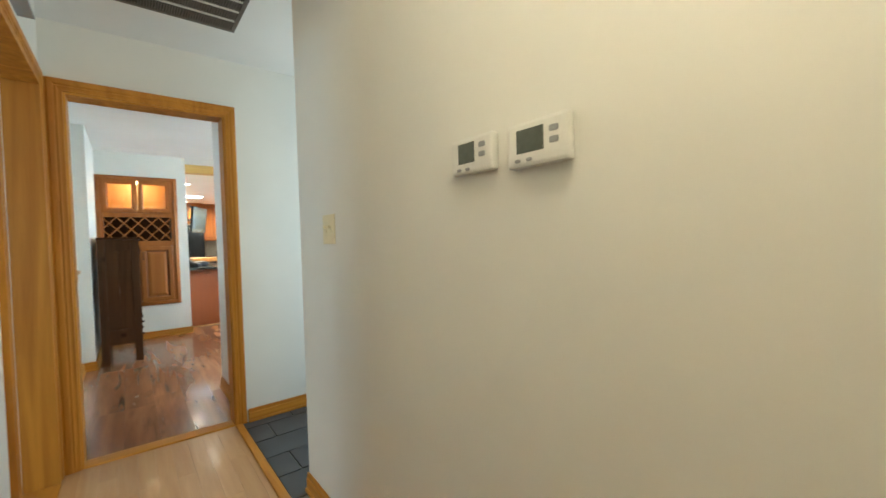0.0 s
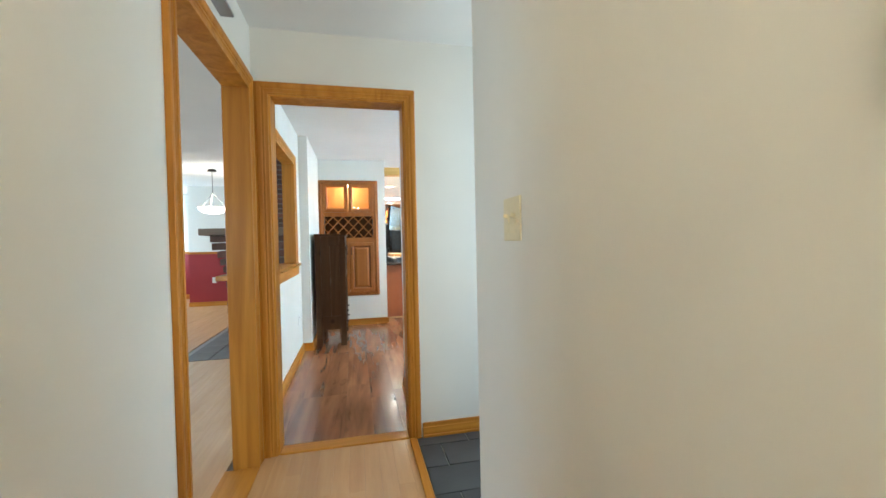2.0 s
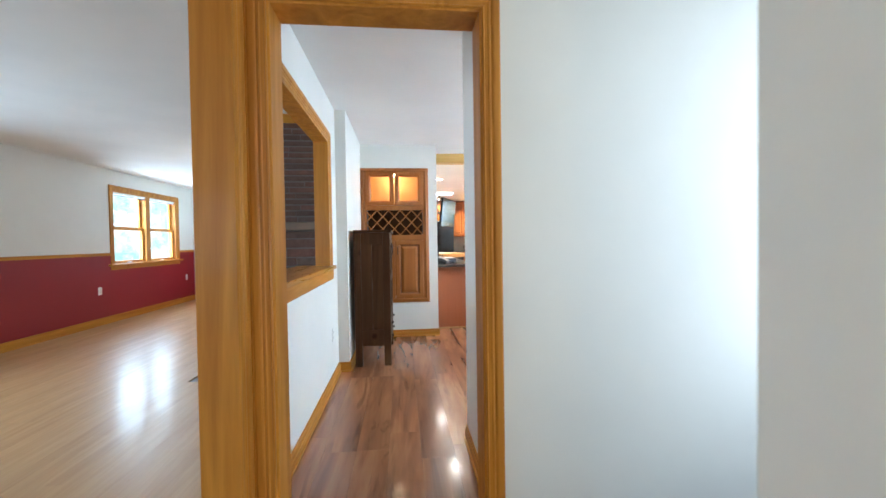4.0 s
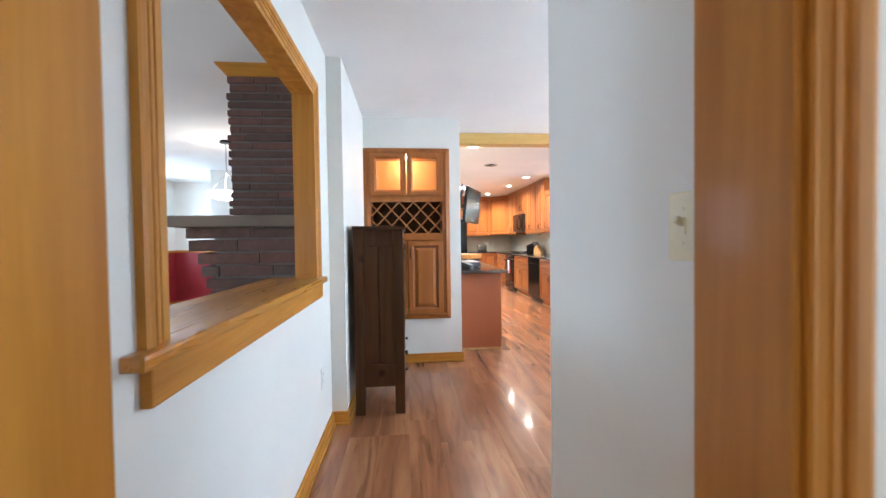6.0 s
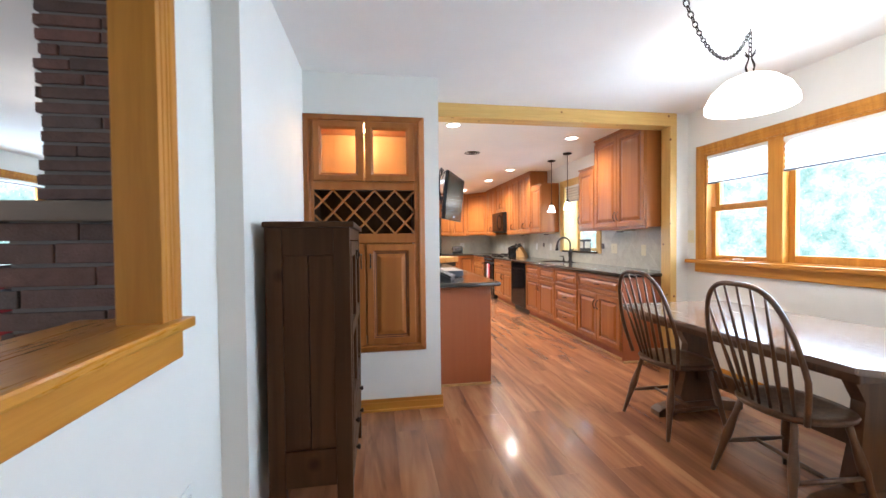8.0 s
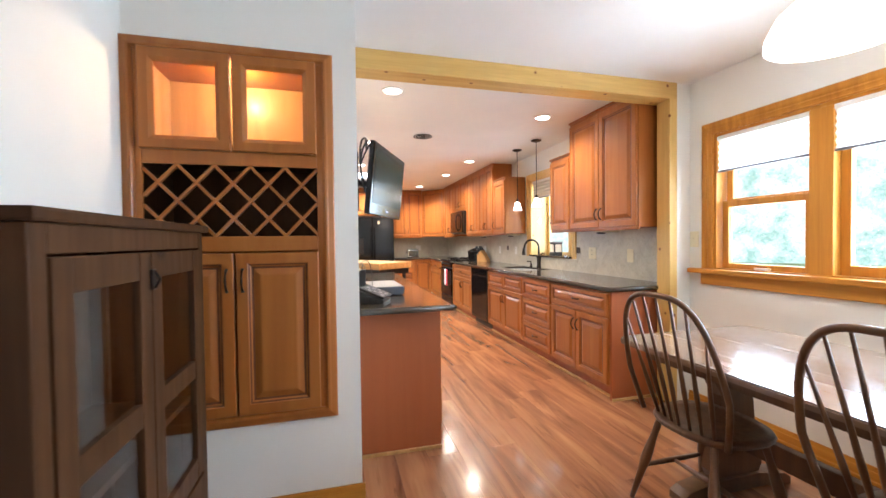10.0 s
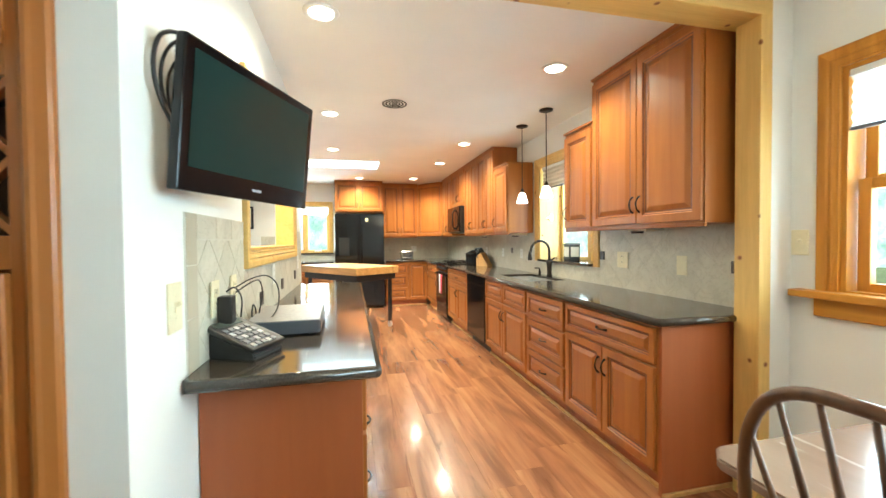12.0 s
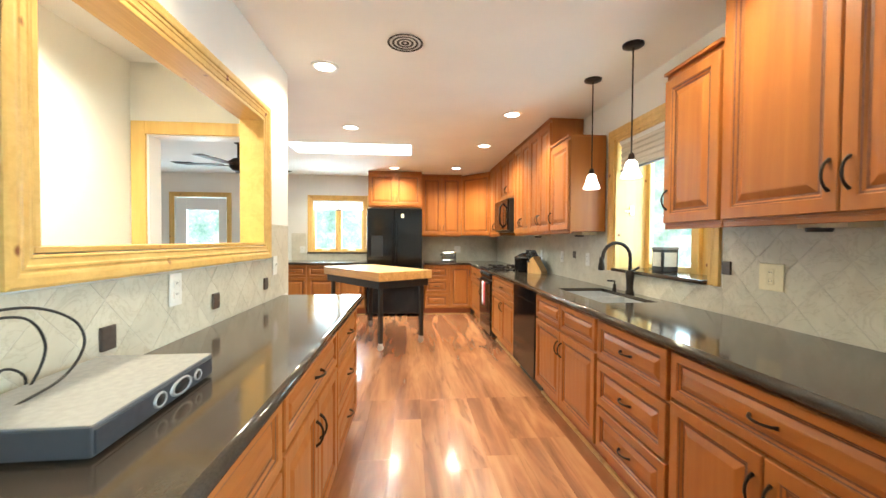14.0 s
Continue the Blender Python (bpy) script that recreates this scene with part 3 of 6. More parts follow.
# jambs and casings
structure("jamb_hall_end", [(-0.155, -0.14, 2.755, 2.897, 0, 2.10), (0.619, 0.634, 2.755, 2.897, 0, 2.10), (-0.14, 0.619, 2.755, 2.897, 2.085, 2.10)], OAK, "honey oak door jamb without a door", "door frame", 0.002)
casing("casing_hall_end", pose(-0.15, 2.757, 0), 0.779, 2.095, 0.066, OAK, "grooved honey oak door casing")
structure("corner_bead", [(-0.224, -0.2165, 2.737, 2.756, 0, 2.16)], OAK, "thin honey oak corner bead between two casings", "trim", 0.001)
casing("casing_hall_end_back", pose(0.634, 2.895, 0, 0, 0, 180), 0.789, 2.10, 0.06, OAK, "grooved honey oak door casing", "rt")
structure("jamb_living", [(-0.358, -0.225, 1.745, 1.76, 0, 2.10), (-0.358, -0.225, 2.645, 2.66, 0, 2.10), (-0.358, -0.225, 1.76, 2.645, 2.085, 2.10)], OAK, "honey oak opening jamb", "door frame", 0.002)
casing("casing_living_hall", pose(-0.24, 1.745, 0, 0, 0, 90), 0.915, 2.10, 0.077, OAK, "grooved honey oak casing", "rt")
casing("casing_living_hall_near", pose(-0.24, 1.745, 0, 0, 0, 90), 0.915, 2.10, 0.058, OAK, "grooved honey oak casing", "l")
casing("casing_living_room", pose(-0.355, 2.66, 0, 0, 0, -90), 0.915, 2.10, 0.062, OAK, "grooved honey oak casing")
structure("pass_through_jamb", [(-0.41, -0.29, 3.26, 3.282, 1.03, 2.09), (-0.41, -0.29, 4.678, 4.70, 1.03, 2.09), (-0.41, -0.29, 3.26, 4.70, 2.068, 2.09)], OAK, "honey oak pass-through jamb", "trim", 0.002)
structure("pass_through_sill", [(-0.58, -0.255, 3.14, 4.80, 1.0, 1.032)], OAKSILL, "deep honey oak pass-through sill", "sill", 0.008)
structure("pass_through_apron", [(-0.30, -0.275, 3.19, 4.76, 0.915, 1.0)], OAKY, "honey oak apron under the sill", "trim", 0.006)
casing("casing_pass_through", pose(-0.30, 3.26, 1.032, 0, 0, 90), 1.44, 1.058, 0.07, OAK, "grooved honey oak casing round the pass-through")
structure("kitchen_pass_jamb", [(0.641, 0.781, 7.423, 7.44, 1.268, 2.0), (0.641, 0.781, 8.88, 8.897, 1.268, 2.0), (0.64, 0.782, 7.423, 8.897, 2.0, 2.017), (0.64, 0.782, 7.423, 8.897, 1.253, 1.268)], PINEY, "knotty pine pass-through jamb", "trim", 0.002)
casing("casing_kitchen_pass", pose(0.77, 7.42, 1.25, 0, 0, 90), 1.48, 0.77, 0.078, PINEY, "profiled knotty pine casing", "lrtb", 0.024)
structure("jamb_passage_door", [(-0.1175, -0.102, 9.257, 9.384, 0, 1.982), (0.60, 0.6195, 9.257, 9.384, 0, 1.982), (-0.1175, 0.6195, 9.2565, 9.3845, 1.982, 1.9985)], WHITE, "white painted doorway jamb", "door frame")
structure("casing_passage_door", [(-0.205, -0.115, 9.236, 9.2585, 0, 2.075), (-0.115, 0.62, 9.2365, 9.258, 1.99, 2.075)], PINE, "flat knotty pine casing", "trim", 0.003)

# baseboards
run_base("baseboard", 0.706, 2.757, 2.2, 2.757, -1, OAKX)
run_base("baseboard", -0.30, 2.90, -0.30, 5.09, -1, OAKX)
run_base("baseboard", -0.30, 5.09, -0.185, 5.09, -1, OAKX)
run_base("baseboard", -0.20, 5.09, -0.20, 6.39, -1, OAKX)
run_base("baseboard", -0.20, 6.39, 0.785, 6.39, -1, OAKX)
run_base("baseboard", 0.70, 2.90, 0.70, 3.67, 1, OAKX)
run_base("baseboard", 0.762, -2.2, 0.762, 1.73, 1, OAKX)
run_base("baseboard", -0.24, -2.2, -0.24, 1.685, -1, OAKX)
run_base("baseboard", -4.343, -2.2, -4.343, 10.643, -1, OAKX, 0.11)
run_base("baseboard", -4.343, 10.643, -3.0, 10.643, -1, OAKX, 0.11)
run_base("baseboard", 3.33, 3.62, 3.33, 6.9, 1, OAKX)
run_base("baseboard", -3.2, 13.85, -2.61, 13.85, -1, OAKX)
run_base("baseboard", -1.55, 13.85, -0.5, 13.85, -1, OAKX)

# under-floors
floor = structure("floor", [(-0.45, 3.45, 2.83, 13.97, -0.12, -0.012), (-3.4, -0.45, 9.3, 13.97, -0.12, -0.012)], GROUT, "reddish laminate plank floor", "floor")
floor_hall = structure("floor_hall", [(-0.45, 0.64, -2.3, 2.83, -0.12, -0.012)], GROUT, "light oak strip floor in the hallway", "floor")
floor_living = structure("floor_living", [(-4.47, -0.45, -2.3, 10.77, -0.12, -0.012)], GROUT, "oak strip living room floor", "floor")
floor_slate = structure("floor_slate", [(0.64, 2.34, 1.58, 2.83, -0.12, -0.008), (0.64, 0.858, -2.3, 1.58, -0.12, -0.013)], GROUT, "slate tiled entry floor", "floor")
structure("threshold_slate", [(0.62, 0.665, 1.70, 2.738, -0.01, 0.012)], OAKY, "honey oak transition strip beside the slate", "trim", 0.006)
structure("threshold_door", [(-0.14, 0.619, 2.75, 2.85, -0.01, 0.01)], OAKX, "honey oak threshold strip", "trim", 0.006)
structure("threshold_living", [(-0.402, -0.225, 1.76, 2.645, -0.01, 0.006)], OAKY, "flush honey oak threshold", "trim", 0.004)
structure("ground", [(-120, 120, -120, 120, -0.5, -0.45)], LAWN, "green lawn around the house", "ground")

# ---- windows and doors ----
def sash(parent, x0, x1, z0, z1, y, mat, t=0.035, b=0.045, name="sash"):
    bm = bmesh.new()
    cube(bm, x0, x0 + b, y, y + t, z0, z1, 0.004)
    cube(bm, x1 - b, x1, y, y + t, z0, z1, 0.004)
    cube(bm, x0 + b, x1 - b, y + 0.001, y + t - 0.001, z0, z0 + b * 1.25, 0.004)
    cube(bm, x0 + b, x1 - b, y + 0.001, y + t - 0.001, z1 - b, z1, 0.004)
    s = part(name, bm, mat, parent)
    g = slab("pane", GLASS, s, (x0 + b - 0.004, x1 - b + 0.004, y + t / 2 - 0.002, y + t / 2 + 0.002, z0 + b, z1 - b + 0.004))
    g.visible_shadow = False
    return s


def double_hung(parent, x0, x1, h, mat):
    half = h * 0.5
    sash(parent, x0, x1, half - 0.02, h, 0.085, mat)
    lower = sash(parent, x0, x1, 0.0, half + 0.02, 0.045, mat)
    slab("sash_lift", WHITEPL, lower, ((x0 + x1) / 2 - 0.05, (x0 + x1) / 2 + 0.05, 0.03, 0.046, 0.02, 0.035), 0.004, "small white sash lift")


def liner(parent, w, h, depth, mat, t=0.02):
    bm = bmesh.new()
    for b in ((0, t, 0, depth, 0, h), (w - t, w, 0, depth, 0, h), (t, w - t, 0.001, depth - 0.001, h - t, h), (t, w - t, 0.001, depth - 0.001, 0, t)):
        cube(bm, *b)
    part("window_frame", bm, mat, parent)


win = thing("window_1", pose(3.33, 6.70, 1.04, 0, 0, -90), "wide oak-trimmed dining window with shades half drawn", "window", kind="structure")
liner(win, 2.84, 0.99, 0.14, OAK)
double_hung(win, 0.03, 0.60, 0.965, OAK)
slab("mullion", OAK, win, (0.60, 0.72, 0.0, 0.13, 0.02, 0.97), 0.004)
sash(win, 0.72, 2.12, 0.02, 0.97, 0.06, OAK)
slab("mullion", OAK, win, (2.12, 2.24, 0.0, 0.13, 0.02, 0.97), 0.004)
double_hung(win, 2.24, 2.81, 0.965, OAK)
slab("window_sill", OAKX, win, (-0.17, 3.01, -0.065, 0.045, -0.022, 0.012), 0.006)
slab("apron", OAKX, win, (-0.09, 2.93, -0.022, 0, -0.105, -0.022), 0.004)
casing("casing_window", pose(3.33, 6.70, 1.052, 0, 0, -90), 2.84, 0.978, 0.085, OAK, "honey oak window casing")


def pleated(bm, x0, x1, z0, z1, y, step=0.02):
    n = max(2, int((z1 - z0) / step))
    prev = None
    for i in range(n + 1):
        z = z1 - (z1 - z0) * i / n
        yy = y + (0.012 if i % 2 else 0.0)
        row = [bm.verts.new((x0, yy, z)), bm.verts.new((x1, yy, z))]
        if prev:
            bm.faces.new((prev[0], prev[1], row[1], row[0]))
        prev = row
    return bm


def shade(m, w, drop, label, cloth=BLIND):
    t = thing("window_shade", m, label, "shade")
    slab("headrail", WHITEPL, t, (0, w, 0.0, 0.03, -0.03, 0), 0.004)
    part("fabric", pleated(bmesh.new(), 0.004, w - 0.004, -drop, -0.03, 0.008), cloth, t)
    slab("bottom_rail", GREYPLASTIC, t, (0.002, w - 0.002, 0.004, 0.026, -drop - 0.014, -drop), 0.003)


shade(pose(3.33, 6.68, 2.01, 0, 0, -90) @ pose(0, 0.003, 0), 0.655, 0.245, "cream pleated shade drawn partly down")
shade(pose(3.33, 6.02, 2.01, 0, 0, -90) @ pose(0, 0.003, 0), 1.46, 0.245, "cream pleated shade drawn partly down")
shade(pose(3.33, 4.55, 2.01, 0, 0, -90) @ pose(0, 0.003, 0), 0.66, 0.245, "cream pleated shade drawn partly down")

win = thing("window_2", pose(3.33, 9.55, 1.05, 0, 0, -90), "deep pine-lined box window above the sink", "window", kind="structure")
bm = bmesh.new()
for b in ((-0.02, 0.02, 0, 0.31, 0, 1.07), (1.03, 1.07, 0, 0.31, 0, 1.07), (0.02, 1.03, 0, 0.31, 1.05, 1.09), (0.02, 1.03, 0, 0.31, -0.03, 0.0)):
    cube(bm, *b)
part("window_frame", bm, PINE, win)
sash(win, 0.02, 0.60, 0.0, 1.05, 0.26, PINE, b=0.05)
slab("mullion", PINE, win, (0.60, 0.66, 0.23, 0.31, 0, 1.05), 0.004)
sash(win, 0.66, 1.03, 0.0, 1.05, 0.26, PINE, b=0.05)
slab("window_sill", STONE, win, (0.022, 1.028, -0.035, 0.25, 0.0, 0.025), 0.004, "dark stone window ledge")
for cx in (0.2, 0.85):
    part("crank", tube(cube(bmesh.new(), cx - 0.05, cx + 0.05, 0.21, 0.26, 0.026, 0.05, 0.006), [(cx, 0.22, 0.05), (cx + 0.02, 0.19, 0.062), (cx + 0.07, 0.18, 0.05)], 0.006), STEEL, win, "metal casement crank")
part("sash_latch", tube(cube(bmesh.new(), 0.021, 0.032, 0.12, 0.15, 0.46, 0.53, 0.003), [(0.03, 0.135, 0.50), (0.045, 0.12, 0.49), (0.045, 0.07, 0.485)], 0.006), STEEL, win)
casing("casing_window", pose(3.33, 9.55, 1.05, 0, 0, -90), 1.05, 1.07, 0.08, PINE, "flat pine casing round the sink window")
shade(pose(3.33, 9.52, 2.10, 0, 0, -90) @ pose(0, 0.02, 0), 0.98, 0.235, "cream shade drawn a short way down the sink window", BLACKOUT)

win = thing("window_3", pose(-0.14, 13.85, 1.06), "pair of pine casement windows with a short shade", "window", kind="structure")
liner(win, 0.95, 0.97, 0.14, PINE)
sash(win, 0.02, 0.455, 0.02, 0.95, 0.05, PINE, b=0.034)
slab("mullion", PINE, win, (0.455, 0.495, 0.03, 0.12, 0.02, 0.95), 0.004)
sash(win, 0.495, 0.93, 0.02, 0.95, 0.05, PINE, b=0.034)
slab("window_sill", STONE, win, (-0.08, 1.03, -0.03, 0.05, -0.03, 0.0), 0.004, "dark stone window ledge")
for cx in (0.25, 0.72):
    slab("crank", WHITEPL, win, (cx - 0.07, cx + 0.07, 0.015, 0.05, 0.025, 0.05), 0.008, "white casement crank")
casing("casing_window", pose(-0.14, 13.85, 1.06), 0.95, 0.97, 0.07, PINE, "pine casing")
shade(pose(-0.12, 13.855, 2.01), 0.91, 0.17, "cream shade drawn a short way down")

for name, wy in (("window_4", 8.2), ("window_5", 3.2)):
    win = thing(name, pose(-4.35, wy, 0.92, 0, 0, 90), "pair of oak double-hung living room windows", "window", kind="structure")
    liner(win, 1.80, 1.21, 0.14, OAK)
    double_hung(win, 0.03, 0.84, 1.19, OAK)
    slab("mullion", OAK, win, (0.84, 0.96, 0.0, 0.13, 0.02, 1.19), 0.004)
    double_hung(win, 0.96, 1.77, 1.19, OAK)
    slab("window_sill", OAKX, win, (-0.13, 1.93, -0.06, 0.045, -0.022, 0.012), 0.006)
    slab("apron", OAKX, win, (-0.08, 1.88, -0.022, 0, -0.085, -0.022), 0.004)
    casing("casing_window", pose(-4.35, wy, 0.932, 0, 0, 90), 1.80, 1.198, 0.08, OAK, "honey oak window casing")
    shade(pose(-4.35, wy + 0.04, 2.115, 0, 0, 90) @ pose(0, 0.003, 0), 1.72, 0.05, "cream shade rolled up tight")

door = thing("door_1", pose(-2.53, 13.86, 0), "white outside door with a tall glass pane", "door", kind="structure")
bm = bmesh.new()
for b in ((0.02, 0.20, 0, 0.045, 0, 2.02), (0.75, 0.88, 0, 0.045, 0, 2.02), (0.20, 0.75, 0.001, 0.044, 0, 0.3), (0.20, 0.75, 0.001, 0.044, 1.80, 2.02)):
    cube(bm, *b, 0.003)
part("leaf", bm, WHITE, door)
g = slab("pane", GLASS, door, (0.19, 0.76, 0.018, 0.026, 0.29, 1.81))
g.visible_shadow = False
part("door_handle", tube(cyl(bmesh.new(), 0.81, -0.02, 0.98, 1.02, 0.02), [(0.81, 0, 1.0), (0.81, -0.05, 1.0), (0.72, -0.05, 1.0)], 0.009), IRON, door)
casing("casing_outside_door", pose(-2.53, 13.85, 0), 0.90, 2.04, 0.08, PINE, "pine casing round the outside door")

# the bright garden seen through the windows: a tree backdrop that glows by itself
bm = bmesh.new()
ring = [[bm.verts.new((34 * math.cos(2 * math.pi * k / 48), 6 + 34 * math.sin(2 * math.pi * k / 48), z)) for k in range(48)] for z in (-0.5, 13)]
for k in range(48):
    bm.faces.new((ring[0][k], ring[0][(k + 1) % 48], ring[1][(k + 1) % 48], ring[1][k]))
tagged(part("backdrop", bm, TREES), "bright backdrop of self-glowing trees beyond the lawn", "trees", kind="structure")

# ---- kitchen ----
def pull(parent, x, z, y, horizontal=True, l=0.10):
    """An arched bronze pull, standing off the front at y."""
    pts = []
    for i in range(9):
        a = i / 8
        off = 0.028 * math.sin(math.pi * a) ** 0.6 if 0 < a < 1 else 0.0
        s = (a - 0.5) * l
        pts.append((x + s, y - off, z) if horizontal else (x, y - off, z + s))
    bm = tube(bmesh.new(), pts, [0.007, 0.005, 0.0045, 0.0045, 0.0055, 0.0045, 0.0045, 0.005, 0.007], 8)
    return part("handle", bm, IRON, parent, "arched bronze pull", True)


def front(parent, name, x0, x1, z0, z1, handle=None):
    p = panel_part(name, raised_panel(x1 - x0, z1 - z0, x0, z0), CHERRYX if name == "drawer" else CHERRY, parent)
    if handle == "h":
        pull(p, (x0 + x1) / 2, (z0 + z1) / 2, -0.02)
    elif handle:
        side, up = handle
        hx = x1 - 0.028 if side == "r" else x0 + 0.028
        hz = z1 - 0.12 if up == "t" else z0 + 0.12
        pull(p, hx, hz, -0.02, False)
    return p


def base_unit(m, w, layout, label="cherry base cabinet with raised-panel fronts", depth=0.59):
    t = thing("base_cabinet", m, label, "cabinet", "kitchen base cabinets")
    slab("body", CHERRY, t, (0.0005, w - 0.0005, 0.0, depth, 0.10, 0.66 if layout == "sink" else 0.864), 0.001)
    if layout == "sink":
        slab("front_rail", CHERRYX, t, (0.0005, w - 0.0005, 0.0, 0.02, 0.66, 0.864))
    slab("toe_kick", CHERRY_FLAT, t, (0.001, w - 0.001, 0.055, depth, 0.0, 0.10), 0, "recessed toe kick")
    slab("shoe_moulding", KNIFEWOOD, t, (0.0, w, 0.035, 0.055, 0.0, 0.02), 0.005, "light shoe moulding at the floor")
    g = 0.012
    if layout == "drawers":
        for z0, z1 in ((0.12, 0.36), (0.375, 0.615), (0.63, 0.845)):
            front(t, "drawer", g, w - g, z0, z1, "h")
    elif layout == "sink":
        c = w / 2
        front(t, "drawer", g, c - g / 2, 0.66, 0.845)
        front(t, "drawer", c + g / 2, w - g, 0.66, 0.845)
        front(t, "door", g, c - g / 4, 0.12, 0.645, "rt")
        front(t, "door", c + g / 4, w - g, 0.12, 0.645, "lt")
    elif layout == "one":
        front(t, "drawer", g, w - g, 0.66, 0.845, "h")
        front(t, "door", g, w - g, 0.12, 0.645, "rt")
    elif layout == "door":
        front(t, "door", g, w - g, 0.12, 0.845, "rt")
    elif layout == "blank":
        pass
    else:
        c = w / 2
        front(t, "drawer", g, w - g, 0.66, 0.845, "h")
        front(t, "door", g, c - g / 4, 0.12, 0.645, "rt")
        front(t, "door", c + g / 4, w - g, 0.12, 0.645, "lt")
    return t


def upper_unit(m, w, h, doors, depth=0.31, label="cherry wall cabinet with raised-panel doors", handles=True, crown=True):
    t = thing("wall_cabinet", m, label, "cabinet", "kitchen wall cabinets")
    slab("body", CHERRY, t, (0.0005, w - 0.0005, 0, depth, 0, h), 0.001)
    g = 0.01
    step = w / doors
    for i in range(doors):
        side = "r" if (i % 2 == 0 and doors > 1) else "l"
        front(t, "door", i * step + (g if i == 0 else g / 4), (i + 1) * step - (g if i == doors - 1 else g / 4), 0.012, h - 0.03, (side + "b") if handles else None)
    if crown:
        bm = bmesh.new()
        cube(bm, 0, w, -0.022, depth, h, h + 0.018, 0.004)
        part("crown", bm, CHERRYX, t)
    slab("light_rail", CHERRYX, t, (0.002, w - 0.002, -0.002, 0.016, -0.02, 0.0), 0.003)
    return t


RX = 2.735
for y1, w, lay in ((7.95, 0.87, "pair"), (8.585, 0.63, "drawers"), (9.67, 1.08, "sink"), (11.45, 1.09, "pair")):
    base_unit(pose(RX, y1, 0, 0, 0, -90), w, lay)
slab("end_panel", CHERRY_FLAT, None, (RX + 0.0, 3.325, 7.06, 7.08, 0.0, 0.864), 0.002)
tagged(scene.objects["end_panel"], "plain cherry end panel of the base cabinets", "panel", kind="structure")
structure("end_shoe", [(RX, 3.325, 7.045, 7.06, 0, 0.02)], KNIFEWOOD, "light shoe moulding", "trim", 0.004)

dw = thing("dishwasher", pose(RX, 10.36, 0, 0, 0, -90), "glossy black built-in dishwasher", "dishwasher")
slab("body", BLACKMAT, dw, (0.003, 0.687, 0.0, 0.58, 0.09, 0.862))
slab("door", BLACK, dw, (0.006, 0.684, -0.028, 0.0, 0.11, 0.75), 0.006)
slab("control_panel", BLACK, dw, (0.006, 0.684, -0.03, 0.0, 0.755, 0.86), 0.006)
slab("toe_kick", BLACKMAT, dw, (0.004, 0.686, 0.05, 0.08, 0.0, 0.105))

stove = thing("range", pose(RX, 12.21, 0, 0, 0, -90), "black range with a white and red towel on its handle", "stove")
slab("body", BLACKMAT, stove, (0.003, 0.757, -0.01, 0.58, 0.03, 0.90), 0.004)
od = slab("oven_door", BLACK, stove, (0.01, 0.75, -0.045, -0.012, 0.24, 0.76), 0.006)
slab("window", SCREEN, od, (0.13, 0.63, -0.048, -0.044, 0.36, 0.62), 0.002, "dark oven window")
part("handle", tube(bmesh.new(), [(0.06, -0.045, 0.73), (0.06, -0.085, 0.73), (0.70, -0.085, 0.73), (0.70, -0.045, 0.73)], 0.011), BLACK, od)
slab("drawer", BLACK, stove, (0.01, 0.75, -0.04, -0.012, 0.05, 0.225), 0.006)
slab("cooktop", BLACK, stove, (0.0, 0.76, -0.02, 0.59, 0.902, 0.915), 0.004)
slab("control_panel", BLACK, stove, (0.01, 0.75, -0.035, 0.0, 0.78, 0.895), 0.006)
for i in range(5):
    part("knob", cyl(bmesh.new(), 0, 0, -0.012, 0.012, 0.019, 0.016, 16, pose(0.12 + 0.13 * i, -0.047, 0.84, 90)), BLACKMAT, stove, "", True)
for bx_, by_ in ((0.2, 0.15), (0.56, 0.15), (0.2, 0.42), (0.56, 0.42)):
    bm = bmesh.new()
    for k in range(4):
        cube(bm, -0.11, 0.11, -0.006, 0.006, 0.93, 0.945, 0, pose(bx_, by_, 0, 0, 0, 45 * k))
    part("grate", cyl(bm, bx_, by_, 0.915, 0.932, 0.045, 0.04), IRON, stove)
towel = thing("dish_towel", pose(RX - 0.097, 11.72, 0, 0, 0, -90), "white towel with a red stripe over the oven handle", "towel")
for a, b, mt in ((0.0, 0.10, CLOTH), (0.10, 0.2, CLOTHRED)):
    bm = bmesh.new()
    cols = 9
    grid = [[bm.verts.new((a + (b - a) * i / (cols - 1), -0.004 + 0.006 * math.sin(9 * i / cols * 1.4) * (0.75 - z) * 2, z)) for i in range(cols)] for z in (0.745, 0.7, 0.6, 0.5, 0.44)]
    for A, B in zip(grid, grid[1:]):
        for i in range(cols - 1):
            bm.faces.new((A[i], A[i + 1], B[i + 1], B[i]))
    tw = part("towel_half", bm, mt, towel, "", True)
    sol = tw.modifiers.new("thick", "SOLIDIFY")
    sol.thickness = 0.006

# counters
def counter(name, boxes, nosings, label):
    t = thing(name, pose(0, 0, 0), label, "countertop")
    bm = bmesh.new()
    for b in boxes:
        cube(bm, *b)
    part("slab", bm, STONE, t)
    for p, q in nosings:
        part("rounded_edge", tube(bmesh.new(), [p, q], 0.0195, 12), STONE, t, "", True)
    return t


